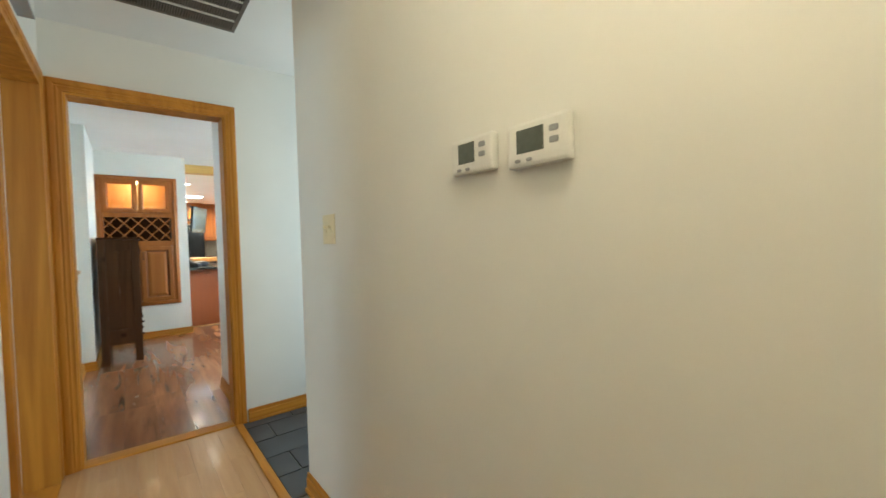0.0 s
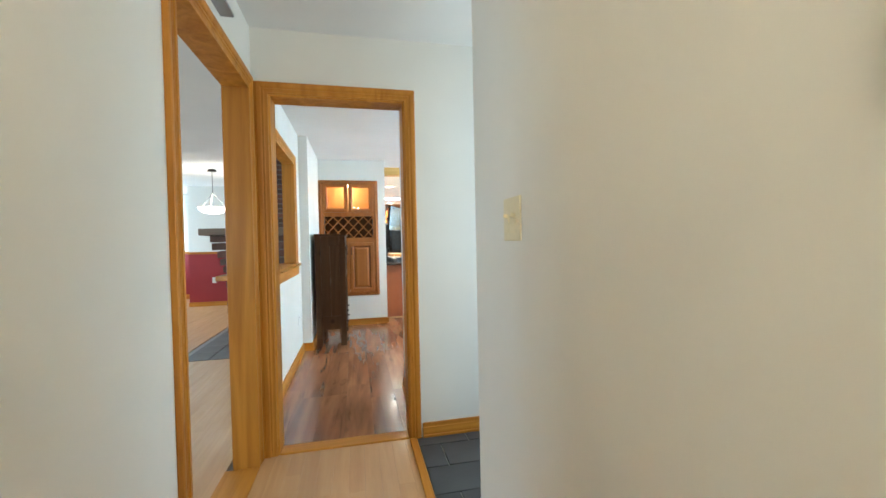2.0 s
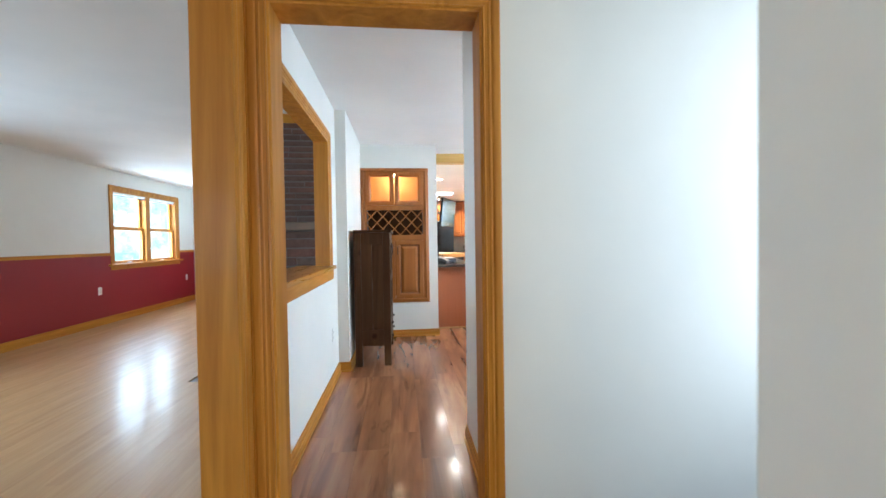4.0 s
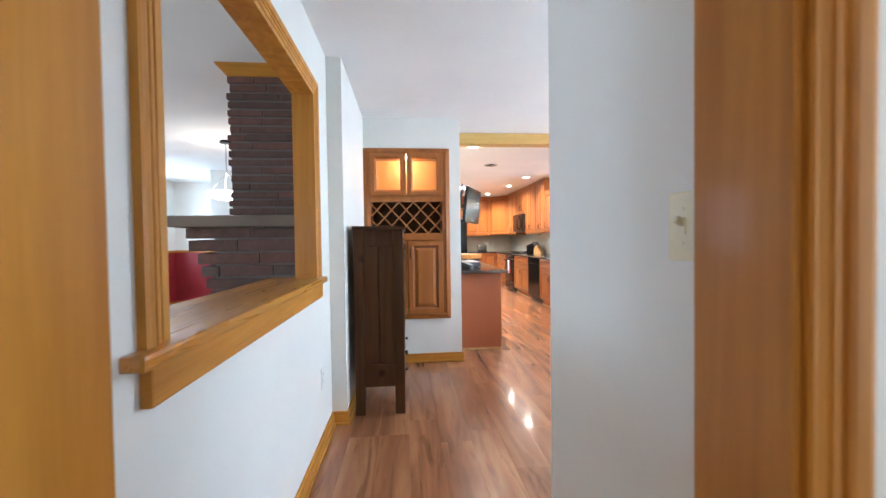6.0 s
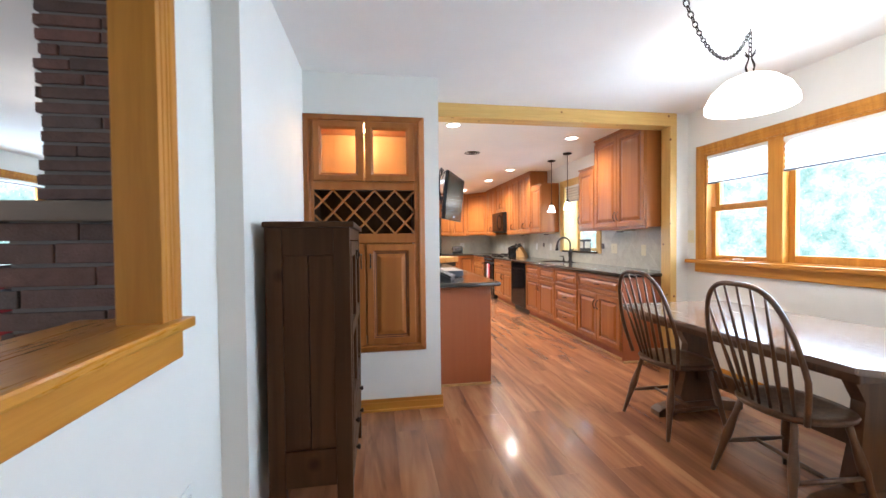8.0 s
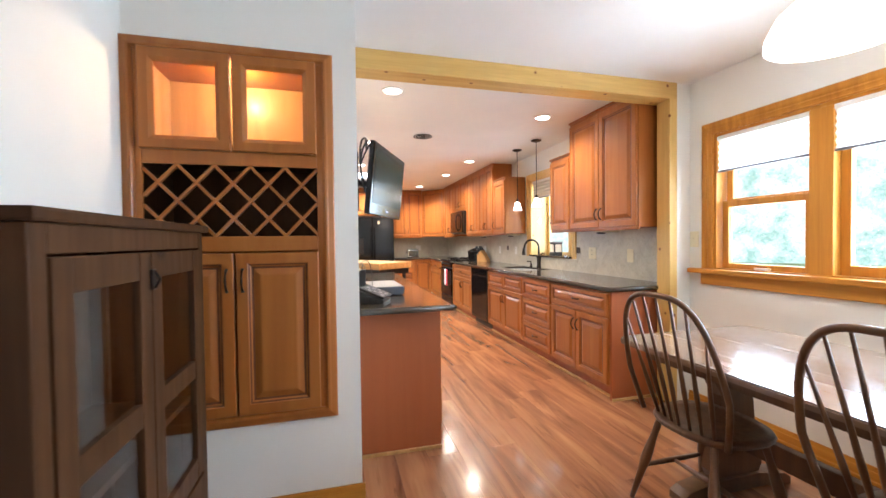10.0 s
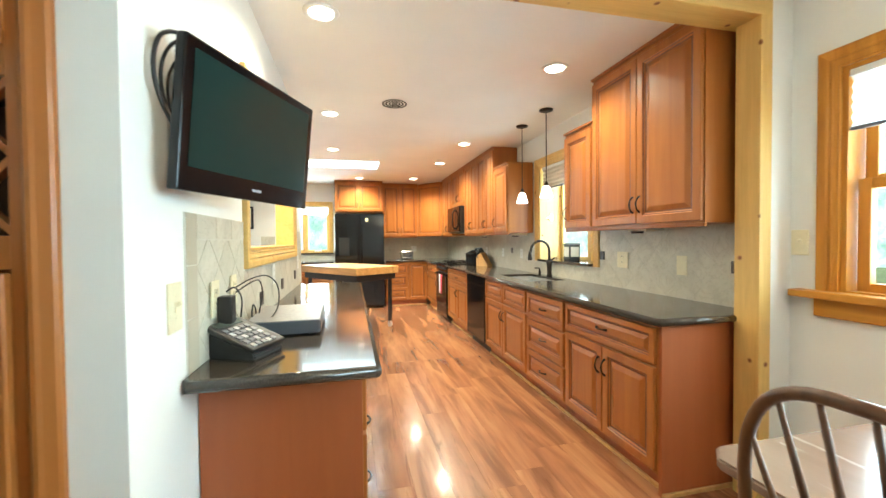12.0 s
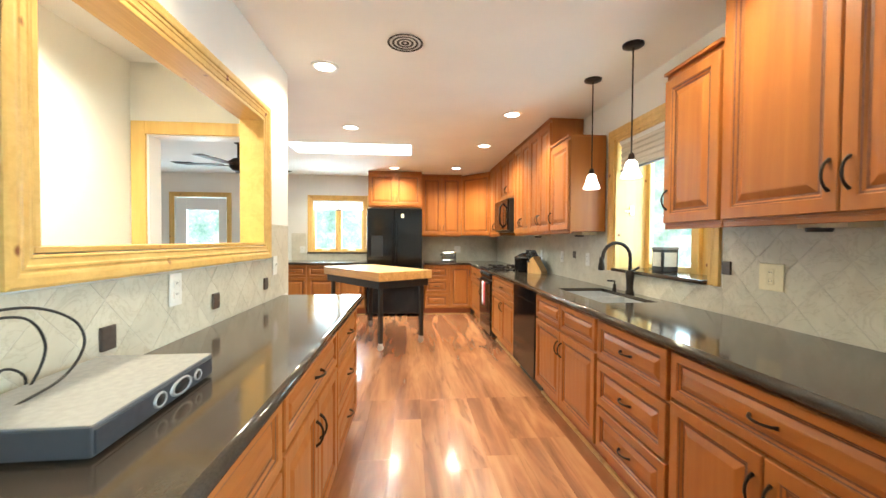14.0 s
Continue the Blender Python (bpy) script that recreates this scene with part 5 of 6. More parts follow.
def windsor_chair(m):
    t = thing("windsor_chair", m, "dark walnut bow-back windsor chair at the table", "chair", "chairs at the dining table")
    bm = bmesh.new()
    n = 28
    loops = []
    for z, s in ((0.415, 0.86), (0.425, 0.97), (0.44, 1.0), (0.45, 0.97), (0.447, 0.8), (0.438, 0.4)):
        loop = []
        for k in range(n):
            a = 2 * math.pi * k / n
            rx = 0.215 if math.cos(a) > 0 else 0.205
            x = rx * math.copysign(abs(math.cos(a)) ** 0.8, math.cos(a))
            y = 0.225 * math.copysign(abs(math.sin(a)) ** 0.85, math.sin(a)) * (1.0 + 0.06 * math.cos(a))
            loop.append(bm.verts.new((x * s, y * s, z)))
        loops.append(loop)
    for A, B in zip(loops, loops[1:]):
        for k in range(n):
            bm.faces.new((A[k], A[(k + 1) % n], B[(k + 1) % n], B[k]))
    bm.faces.new(loops[0][::-1])
    bm.faces.new(loops[-1])
    part("seat", bm, CHAIRWOOD, t, "", True)
    feet = {}
    for sx in (-1, 1):
        for sy in (-1, 1):
            top, bot = Vector((sx * 0.13, sy * 0.14, 0.425)), Vector((sx * 0.205 - (0.02 if sx < 0 else 0), sy * 0.222, 0.0))
            pts = [top.lerp(bot, f) for f in (0, 0.12, 0.2, 0.42, 0.55, 0.62, 0.8, 1.0)]
            part("leg", tube(bmesh.new(), pts, [0.013, 0.016, 0.014, 0.022, 0.023, 0.018, 0.015, 0.011], 12), CHAIRWOOD, t, "", True)
            feet[sx, sy] = top.lerp(bot, 0.6)
    for sy in (-1, 1):
        part("stretcher", tube(bmesh.new(), [feet[-1, sy], feet[-1, sy].lerp(feet[1, sy], 0.5), feet[1, sy]], [0.009, 0.014, 0.009], 10), CHAIRWOOD, t, "", True)
    ma, mb = feet[-1, -1].lerp(feet[1, -1], 0.5), feet[-1, 1].lerp(feet[1, 1], 0.5)
    part("stretcher", tube(bmesh.new(), [ma, ma.lerp(mb, 0.5), mb], [0.009, 0.014, 0.009], 10), CHAIRWOOD, t, "", True)

    def bow(a):
        """A point of the hoop, a from 0 to 1."""
        ang = math.pi * a
        c, s = math.cos(ang), math.sin(ang)
        y = -0.268 * math.copysign(abs(c) ** 0.62, c)
        h = 0.595 * s ** 0.72
        return Vector((-0.155 - 0.12 * (h / 0.595) - 0.02 * s, y * (0.82 + 0.18 * min(1, h / 0.2)), 0.44 + h))
    part("bow", tube(bmesh.new(), [bow(i / 40) for i in range(41)], 0.0125, 10), CHAIRWOOD, t, "", True)
    for i in range(7):
        f = (i - 3) / 3
        y0 = 0.145 * f
        target = 0.215 * f
        best = min((bow(k / 200) for k in range(30, 171)), key=lambda p: abs(p.y - target))
        base = Vector((-0.165 + 0.03 * abs(f), y0, 0.44))
        pts = [base.lerp(best, g) for g in (0, 0.3, 0.55, 1.0)]
        part("spindle", tube(bmesh.new(), pts, [0.007, 0.0105, 0.008, 0.005], 8), CHAIRWOOD, t, "", True)
    return t


chair = windsor_chair(pose(2.29, 5.83, 0))
copy_thing(chair, pose(2.30, 5.07, 0, 0, 0, -4))

lampt = thing("hanging_lamp", pose(2.465, 5.45, 0), "opal glass dome lamp hung on a swagged chain", "lamp")
prof = [(0.0, 2.205), (0.06, 2.20), (0.13, 2.17), (0.19, 2.115), (0.222, 2.05), (0.225, 2.015), (0.22, 2.013), (0.18, 2.09), (0.12, 2.145), (0.05, 2.175), (0.0, 2.18)]
part("shade", lathe(bmesh.new(), prof, 40), GLOBE, lampt, "lit white glass dome", True)
bm = bmesh.new()
for k in range(4):
    a = math.pi * k / 2
    tube(bm, [(0.012 * math.cos(a), 0.012 * math.sin(a), 2.20), (0.03 * math.cos(a), 0.03 * math.sin(a), 2.25), (0.008 * math.cos(a), 0.008 * math.sin(a), 2.30), (0.035 * math.cos(a), 0.035 * math.sin(a), 2.335)], 0.004, 6)
part("scrollwork", bm, IRON, lampt, "wrought iron scrolls")


def link(m, r=0.016):
    bm = tube(bmesh.new(), [(r * 0.6 * math.cos(2 * math.pi * k / 12), 0, r * math.sin(2 * math.pi * k / 12)) for k in range(12)], 0.003, 6, True)
    bmesh.ops.transform(bm, matrix=m, verts=bm.verts)
    return bm


pathpts = [Vector((0, 0, 2.31 + 0.026 * i)) for i in range(6)]
a, b = Vector((0, 0, 2.46)), Vector((-0.83, -0.41, 2.44))
for i in range(1, 40):
    f = i / 40
    p = a.lerp(b, f)
    p.z -= 0.42 * 4 * f * (1 - f) * 0.62
    pathpts.append(p)
chain = bmesh.new()
for i, (p, q) in enumerate(zip(pathpts, pathpts[1:])):
    d = (q - p).normalized()
    m = Matrix.Translation(p.lerp(q, 0.5)) @ d.to_track_quat("Z", "Y").to_matrix().to_4x4() @ pose(0, 0, 0, 0, 0, 90 * (i % 2))
    tmp = bpy.data.meshes.new("link")
    lb = link(m, max(0.014, (q - p).length * 0.62))
    lb.to_mesh(tmp)
    lb.free()
    chain.from_mesh(tmp)
    bpy.data.meshes.remove(tmp)
part("chain", chain, IRON, lampt, "dark iron swag chain", True)
part("hook", tube(bmesh.new(), [(0, 0, 2.47), (0, 0, 2.455), (0.012, 0, 2.445), (0, 0, 2.435)], 0.004), IRON, lampt)
part("canopy", lathe(bmesh.new(), [(0, 2.43), (0.03, 2.432), (0.062, 2.455), (0.065, 2.47), (0, 2.47)], 24, -0.83, -0.41), IRON, lampt, "", True)

# ---- living room ----
fire = thing("fireplace", pose(0, 0, 0), "dark brick fireplace with corbelled stone mantel", "fireplace")
bm = bmesh.new()
cube(bm, -0.975, -0.46, 5.242, 6.44, 1.43, 2.39)
cube(bm, -1.10, -0.46, 5.242, 6.44, 0.0, 1.36)
part("mortar_core", bm, MORTAR, fire)
rnd = random.Random(8)


def course(x0, z, h, y0, y1):
    """One row of bricks along the front and round the free end."""
    x = -0.46
    first = rnd.uniform(0.15, 0.5)
    while x > x0 + 0.01:
        l = first if first else rnd.uniform(0.34, 0.6)
        first = None
        a = max(x - l, x0 - rnd.uniform(-0.014, 0.014))
        if a - x0 < 0.06:
            a = x0 - rnd.uniform(-0.014, 0.016)
        part("brick", cube(bmesh.new(), a + 0.004, x - 0.004, y0 - rnd.uniform(-0.005, 0.007), y0 + 0.09, z + 0.004, z + h - rnd.uniform(0.006, 0.013), 0.005), BRICK, fire)
        x = a
    y = y0 + 0.098
    while y < y1:
        b = min(y + rnd.uniform(0.25, 0.45), y1)
        part("brick", cube(bmesh.new(), x0 - rnd.uniform(-0.006, 0.008), x0 + 0.14, y + 0.004, b - 0.004, z + 0.005, z + h - 0.005, 0.003), BRICK, fire)
        y = b


n = 17
for i in range(n):
    course(-0.985, 1.432 + i * 0.0563, 0.0563, 5.23, 6.44)
rows = [(-1.12, 0.075)] * 10 + [(-1.13, 0.085), (-1.15, 0.085), (-1.17, 0.085), (-1.19, 0.085), (-1.22, 0.09), (-1.26, 0.09), (-1.30, 0.08)]
z = 0.0
for x0, h in rows:
    course(x0, z, h, 5.23, 6.44)
    z += h
bm = cube(bmesh.new(), -1.39, -0.46, 5.19, 6.46, z, 1.43, 0.012)
bmesh.ops.subdivide_edges(bm, edges=bm.edges[:], cuts=2, use_grid_fill=True)
for v in bm.verts:
    v.co += Vector((noise.noise(v.co * 7), noise.noise(v.co * 7 + Vector((5, 0, 0))), noise.noise(v.co * 7 + Vector((0, 9, 0))))) * 0.008
part("mantel", bm, MANTEL, fire, "rough stone mantel slab")
bm = bmesh.new()
lo = [bm.verts.new(p) for p in ((-0.46, 5.235, 2.385), (-0.99, 5.235, 2.385), (-0.99, 6.45, 2.385), (-0.46, 6.45, 2.385))]
hi = [bm.verts.new(p) for p in ((-0.46, 5.175, 2.445), (-1.045, 5.175, 2.445), (-1.045, 6.45, 2.445), (-0.46, 6.45, 2.445))]
top = [bm.verts.new((v.co.x, v.co.y, HC)) for v in hi]
for A, B in ((lo, hi), (hi, top)):
    for k in range(4):
        bm.faces.new((A[k], A[(k + 1) % 4], B[(k + 1) % 4], B[k]))
bm.faces.new(lo)
bm.faces.new(top)
part("crown", bm, OAKX, fire, "honey oak crown moulding")

bowl = thing("hanging_bowl_lamp", pose(-1.9, 7.3, 0), "white glass bowl lamp hanging in the living room", "lamp")
part("bowl", lathe(bmesh.new(), [(0, 1.75), (0.1, 1.755), (0.17, 1.785), (0.215, 1.84), (0.21, 1.845), (0.16, 1.80), (0, 1.77)], 32), GLOBE, bowl, "lit frosted bowl", True)
bm = tube(bmesh.new(), [(0, 0, 2.07), (0, 0, HC - 0.02)], 0.008)
for k in range(3):
    a = 2 * math.pi * k / 3
    tube(bm, [(0.2 * math.cos(a), 0.2 * math.sin(a), 1.84), (0, 0, 2.08)], 0.005)
part("stem", bm, STEEL, bowl)
part("canopy", cyl(bmesh.new(), 0, 0, HC - 0.03, HC, 0.07, 0.05), IRON, bowl)

# ---- hall ----
grille = thing("return_air_grille", pose(-0.107, 1.53, H), "large brown louvred return air grille in the ceiling", "vent")
GW, GD = 0.73, 0.785
# near-black sheet that paints the shade behind the louvres
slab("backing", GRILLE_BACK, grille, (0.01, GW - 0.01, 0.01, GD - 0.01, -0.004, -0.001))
bm = bmesh.new()
for b in ((0, GW, 0, 0.022, -0.012, 0), (0, GW, GD - 0.022, GD, -0.012, 0), (0, 0.022, 0.022, GD - 0.022, -0.012, 0), (GW - 0.022, GW, 0.022, GD - 0.022, -0.012, 0)):
    cube(bm, *b, 0.002)
part("frame", bm, GRILLE, grille)
bars = 7
for i in range(1, bars):
    yb = 0.022 + (GD - 0.044) * i / bars
    slab("divider", PAPER, grille, (0.022, GW - 0.022, yb - 0.006, yb + 0.006, -0.013, -0.002), 0.001, "pale divider bar")
bm = bmesh.new()
n = 58
for i in range(n):
    xx = 0.03 + (GW - 0.06) * i / (n - 1)
    cube(bm, xx - 0.0035, xx + 0.0035, 0.022, GD - 0.022, -0.009, -0.003)
tagged(part("louvres", bm, GRILLE, grille), kind="stuff")


def wall_plate(name, m, w, h, mat, label, category, toggles=0, outlets=0):
    """A plate on a wall, centred, facing -y."""
    t = thing(name, m, label, category)
    slab("plate", mat, t, (-w / 2, w / 2, -0.006, 0, -h / 2, h / 2), 0.003)
    for i in range(toggles):
        x = (i - (toggles - 1) / 2) * 0.046
        tg = slab("toggle_slot", mat, t, (x - 0.008, x + 0.008, -0.009, -0.005, -0.015, 0.015), 0.001)
        part("toggle", cube(bmesh.new(), -0.005, 0.005, -0.022, -0.004, -0.006, 0.006, 0.002, pose(x, 0, 0.003, -25)), mat, t)
        for zz in (-0.03, 0.03):
            part("screw", cyl(bmesh.new(), 0, 0, 0, 0.002, 0.0035, None, 10, pose(x, -0.0055, zz, 90)), mat, t)
    for i in range(outlets):
        z = (i - (outlets - 1) / 2) * 0.04
        slab("socket", mat, t, (-0.017, 0.017, -0.009, -0.005, z - 0.015, z + 0.015), 0.004)
        for sx in (-0.006, 0.006):
            slab("slot", BLACKMAT, t, (sx - 0.001, sx + 0.001, -0.0095, -0.0085, z - 0.002, z + 0.008))
    return t


FR, FL_ = -90, 90     # a face towards -x, towards +x
for y, z, w, h, lw in ((0.462, 1.434, 0.142, 0.086, 0.060), (0.272, 1.426, 0.152, 0.093, 0.072)):
    t = thing("thermostat", pose(0.762, y, z, 0, 0, FR), "white digital thermostat with a grey display", "thermostat", "two thermostats")
    slab("body", WHITEPL, t, (-w / 2, w / 2, -0.026, -0.003, -h / 2, h / 2), 0.008)
    slab("base_plate", WHITEPL, t, (-w / 2 + 0.006, w / 2 - 0.006, -0.006, 0, -h / 2 + 0.004, h / 2 - 0.004), 0.002)
    slab("display", LCD, t, (-w / 2 + 0.028, -w / 2 + 0.024 + lw, -0.0275, -0.025, -0.018, 0.030), 0.001, "grey display")
    for dz in (0.018, -0.004):
        part("button", cube(bmesh.new(), w / 2 - 0.042, w / 2 - 0.022, -0.029, -0.025, dz - 0.006, dz + 0.006, 0.003), SILVER, t)
    for dx in (0.03, 0.06):
        part("button", cube(bmesh.new(), -w / 2 + dx - 0.007, -w / 2 + dx + 0.007, -0.0285, -0.025, -0.036, -0.029, 0.003), SILVER, t)
wall_plate("light_switch", pose(0.762, 1.37, 1.289, 0, 0, FR), 0.118, 0.124, IVORY, "ivory double toggle switch plate", "switch", 2)
wall_plate("light_switch", pose(0.70, 3.02, 1.255, 0, 0, FR), 0.075, 0.12, IVORY, "ivory toggle switch plate", "switch", 1)
chime = thing("door_chime", pose(-0.24, 2.16, 2.36, 0, 0, FL_), "white box door chime above the opening", "door chime")
slab("body", WHITEPL, chime, (-0.09, 0.09, -0.055, 0, -0.1, 0.1), 0.006)
slab("grey_cap", SILVER, chime, (-0.092, 0.092, -0.057, 0, -0.112, -0.098), 0.003)
hook = thing("wall_hook", pose(-0.24, 1.40, 1.83, 0, 0, FL_), "small metal hook on the hallway wall", "hook")
part("hook_wire", tube(bmesh.new(), [(0, 0, 0.012), (0, -0.01, 0.006), (0, -0.014, -0.008), (0, -0.006, -0.012), (0.004, -0.004, -0.004)], 0.0025), IRON, hook)
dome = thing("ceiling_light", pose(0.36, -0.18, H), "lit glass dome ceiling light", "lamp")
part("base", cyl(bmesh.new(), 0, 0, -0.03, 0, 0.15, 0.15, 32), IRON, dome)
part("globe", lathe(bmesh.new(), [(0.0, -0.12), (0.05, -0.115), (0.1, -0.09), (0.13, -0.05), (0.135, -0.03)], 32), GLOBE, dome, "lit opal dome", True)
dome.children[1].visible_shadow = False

# ---- small things ----
tv = thing("television", pose(0, 0, 0), "black flat television on a swing wall bracket", "television")
c0, c1 = Vector((0.831, 6.496, 1.425)), Vector((1.073, 7.035, 1.421))
ax = (c1 - c0).normalized()
up = (Vector((0.034, -0.014, 0.367))).normalized()
nrm = ax.cross(up).normalized()
M = Matrix((ax, -nrm, up)).transposed().to_4x4()
M.translation = c0
tv.matrix_world = M
TW, TH = (c1 - c0).length, 0.382
slab("case", BLACK, tv, (0, TW, 0.0, 0.03, 0, TH), 0.006)
slab("screen", SCREEN, tv, (0.03, TW - 0.03, -0.0015, 0.002, 0.062, TH - 0.028), 0.0, "dark glossy screen")
slab("badge", SILVER, tv, (TW / 2 - 0.02, TW / 2 + 0.02, -0.003, 0.001, 0.028, 0.036), 0.001, "small silver badge")
slab("rear_housing", BLACKMAT, tv, (0.1, TW - 0.05, 0.03, 0.065, 0.05, TH - 0.09), 0.012)
br = thing("tv_bracket", pose(0.77, 6.72, 1.62, 0, 0, FL_), "black swing arm bracket with hanging cables", "bracket")
slab("wall_plate", BLACKMAT, br, (-0.06, 0.06, -0.02, 0, -0.16, 0.16), 0.003)
part("arm", tube(bmesh.new(), [(0.0, -0.015, 0.0), (0.05, -0.05, 0.0), (0.04, -0.10, 0.0)], 0.018), BLACKMAT, br)


def smooth(pts, n=8):
    """A flowing curve through the points."""
    p = [Vector(q) for q in pts]
    p = [p[0] * 2 - p[1]] + p + [p[-1] * 2 - p[-2]]
    out = []
    for a, b, c, d in zip(p, p[1:], p[2:], p[3:]):
        for i in range(n):
            t = i / n
            out.append(0.5 * (2 * b + (c - a) * t + (2 * a - 5 * b + 4 * c - d) * t * t + (3 * b - a - 3 * c + d) * t ** 3))
    return out + [p[-2]]


for k in range(3):
    e = 0.012 * k
    pts = [(-0.08, -0.06, 0.19 - e), (-0.15, -0.055 - e, 0.212 - e), (-0.203 + e, -0.03 - e, 0.185 - 2 * e), (-0.225 + 2 * e, -0.02 - e / 2, 0.11 - e), (-0.205 + 2 * e, -0.025, 0.03), (-0.16, -0.045, -0.04 - e), (-0.08, -0.05, -0.06)]
    part("cable", tube(bmesh.new(), smooth(pts), 0.0055 - 0.001 * k, 8), BLACKMAT, br, "", True)

box_ = thing("cable_box", pose(1.112, 7.14, 0.905, 0, 0, 91.5), "silver cable box with shade coloured into its sides", "electronics")
# sides get a darker colour than the top to carry their shade
slab("base", BOX_SHADED, box_, (0.0, 0.44, 0.0, 0.29, 0.006, 0.060), 0.004)
slab("lid", BOXGREY, box_, (0.001, 0.439, 0.001, 0.289, 0.058, 0.064), 0.003, "pale silver top above the shaded sides")
slab("front_panel", BOXDARK, box_, (0.006, 0.434, -0.003, 0.001, 0.010, 0.054), 0.002, "dark blue-grey front panel")
for fx in (0.04, 0.40):
    for fy in (0.04, 0.25):
        part("foot", cyl(bmesh.new(), fx, fy, 0.0, 0.008, 0.012, None, 12), BLACKMAT, box_)
for bx0, br0, wide in ((0.19, 0.016, 1.4), (0.275, 0.019, 2.3), (0.352, 0.013, 1.3)):
    for nm, mt, pr in (("ring", SILVER, [(0.80, 0), (0.82, 0.004), (1.0, 0.004), (1.06, 0)]), ("button", BLACKMAT, [(0.0, 0.0025), (0.74, 0.0025), (0.78, 0)])):
        bt = part(nm, lathe(bmesh.new(), [(r * br0, h) for r, h in pr], 24), mt, box_, "pale oval ring" if nm == "ring" else "", True)
        bt.matrix_local = pose(bx0, -0.003, 0.032, 90) @ Matrix.Diagonal((wide, 1.0, 1, 1))
ph = thing("telephone", pose(0.868, 6.915, 0.905, 0, 0, -24), "dark desk telephone with a tilted grey keypad", "telephone")
bm = bmesh.new()
prism(bm, [(-0.09, 0.0), (0.105, 0.0), (0.105, 0.018), (0.09, 0.026), (-0.07, 0.085), (-0.09, 0.08)], -0.078, 0.078)
bmesh.ops.bevel(bm, geom=bm.edges[:], offset=0.005, segments=2, affect="EDGES")
part("base", bm, BLACKMAT, ph)
M = pose(0.015, 0, 0.068, 0, 21, 0)
part("keypad_plate", cube(bmesh.new(), -0.10, 0.10, -0.088, 0.088, -0.008, 0.008, 0.006, M), BLACKMAT, ph, "tilted black keypad plate")
for i in range(5):
    for j in range(5):
        part("key", cube(bmesh.new(), 0.078 - 0.028 * i - 0.010, 0.078 - 0.028 * i + 0.010, -0.064 + 0.026 * j - 0.010, -0.064 + 0.026 * j + 0.010, 0.007, 0.013, 0.002, M), GREYPLASTIC if (i + j) % 3 else SILVER, ph)
part("display", cube(bmesh.new(), -0.092, -0.062, -0.07, 0.055, 0.007, 0.012, 0.002, M), LCD, ph, "narrow grey display")
part("cord", tube(bmesh.new(), [(-0.085, 0.03, 0.02), (-0.12, 0.05, 0.006), (-0.15, 0.1, 0.004), (-0.13, 0.15, 0.004)], 0.003, 8), BLACKMAT, ph, "", True)
wall_plate("light_switch", pose(0.77, 6.625, 1.118, 0, 0, FL_), 0.085, 0.135, IVORY, "ivory rocker switch plate", "switch", 1)
ad = wall_plate("wall_outlet", pose(0.781, 6.915, 1.10, 0, 0, FL_), 0.08, 0.125, IVORY, "ivory outlet with a black adapter plugged in", "outlet", 0, 2)
slab("adapter", BLACKMAT, ad, (0.0, 0.055, -0.055, -0.008, -0.09, 0.005), 0.004, "black power adapter")
part("cord", tube(bmesh.new(), smooth([(0.03, -0.03, 0.02), (0.06, -0.05, 0.03), (0.11, -0.06, -0.02), (0.13, -0.05, -0.12), (0.16, -0.06, -0.188), (0.24, -0.09, -0.19)]), 0.003, 6), BLACKMAT, ad, "", True)
o2 = wall_plate("wall_outlet", pose(0.781, 7.135, 1.105, 0, 0, FL_), 0.075, 0.12, IVORY, "ivory outlet with dark cords plugged in", "outlet", 0, 2)
part("cord", tube(bmesh.new(), smooth([(0.0, -0.012, 0.01), (0.07, -0.05, 0.035), (0.17, -0.09, 0.04), (0.24, -0.12, 0.0), (0.255, -0.13, -0.06), (0.20, -0.13, -0.115), (0.10, -0.12, -0.14), (0.03, -0.10, -0.175), (0.02, -0.12, -0.193)]), 0.003, 8), BLACKMAT, o2, "", True)
part("cord", tube(bmesh.new(), smooth([(0.0, -0.012, -0.01), (0.08, -0.05, 0.02), (0.19, -0.06, 0.015), (0.24, -0.06, -0.05), (0.23, -0.05, -0.12), (0.17, -0.05, -0.17), (0.13, -0.04, -0.14), (0.17, -0.035, -0.09), (0.22, -0.035, -0.12), (0.21, -0.04, -0.185)]), 0.003, 8), BLACKMAT, o2, "", True)
wall_plate("wall_outlet", pose(0.781, 7.97, 1.10, 0, 0, FL_), 0.075, 0.12, WHITEPL, "white outlet on the backsplash", "outlet", 0, 2)
wall_plate("wall_outlet", pose(0.781, 9.06, 1.12, 0, 0, FL_), 0.075, 0.12, WHITEPL, "white switch plate on the backsplash", "switch", 1)
wall_plate("wall_outlet", pose(3.32, 8.11, 1.13, 0, 0, FR), 0.125, 0.125, IVORY, "ivory double plate with switch and outlet", "outlet", 0, 2)
wall_plate("light_switch", pose(3.32, 7.54, 1.12, 0, 0, FR), 0.08, 0.125, IVORY, "ivory rocker switch plate", "switch", 0, 0)
wall_plate("light_switch", pose(3.33, 6.86, 1.27, 0, 0, FR), 0.075, 0.12, IVORY, "ivory switch plate beside the window", "switch", 1)
for y, z in ((10.0, 1.12), (10.62, 1.12), (11.3, 1.12)):
    wall_plate("wall_outlet", pose(3.32, y, z, 0, 0, FR), 0.075, 0.12, WHITEPL, "white outlet on the backsplash", "outlet", 0, 2)
wall_plate("wall_outlet", pose(2.55, 13.84, 1.12), 0.12, 0.12, WHITEPL, "white double outlet on the backsplash", "outlet", 0, 2)
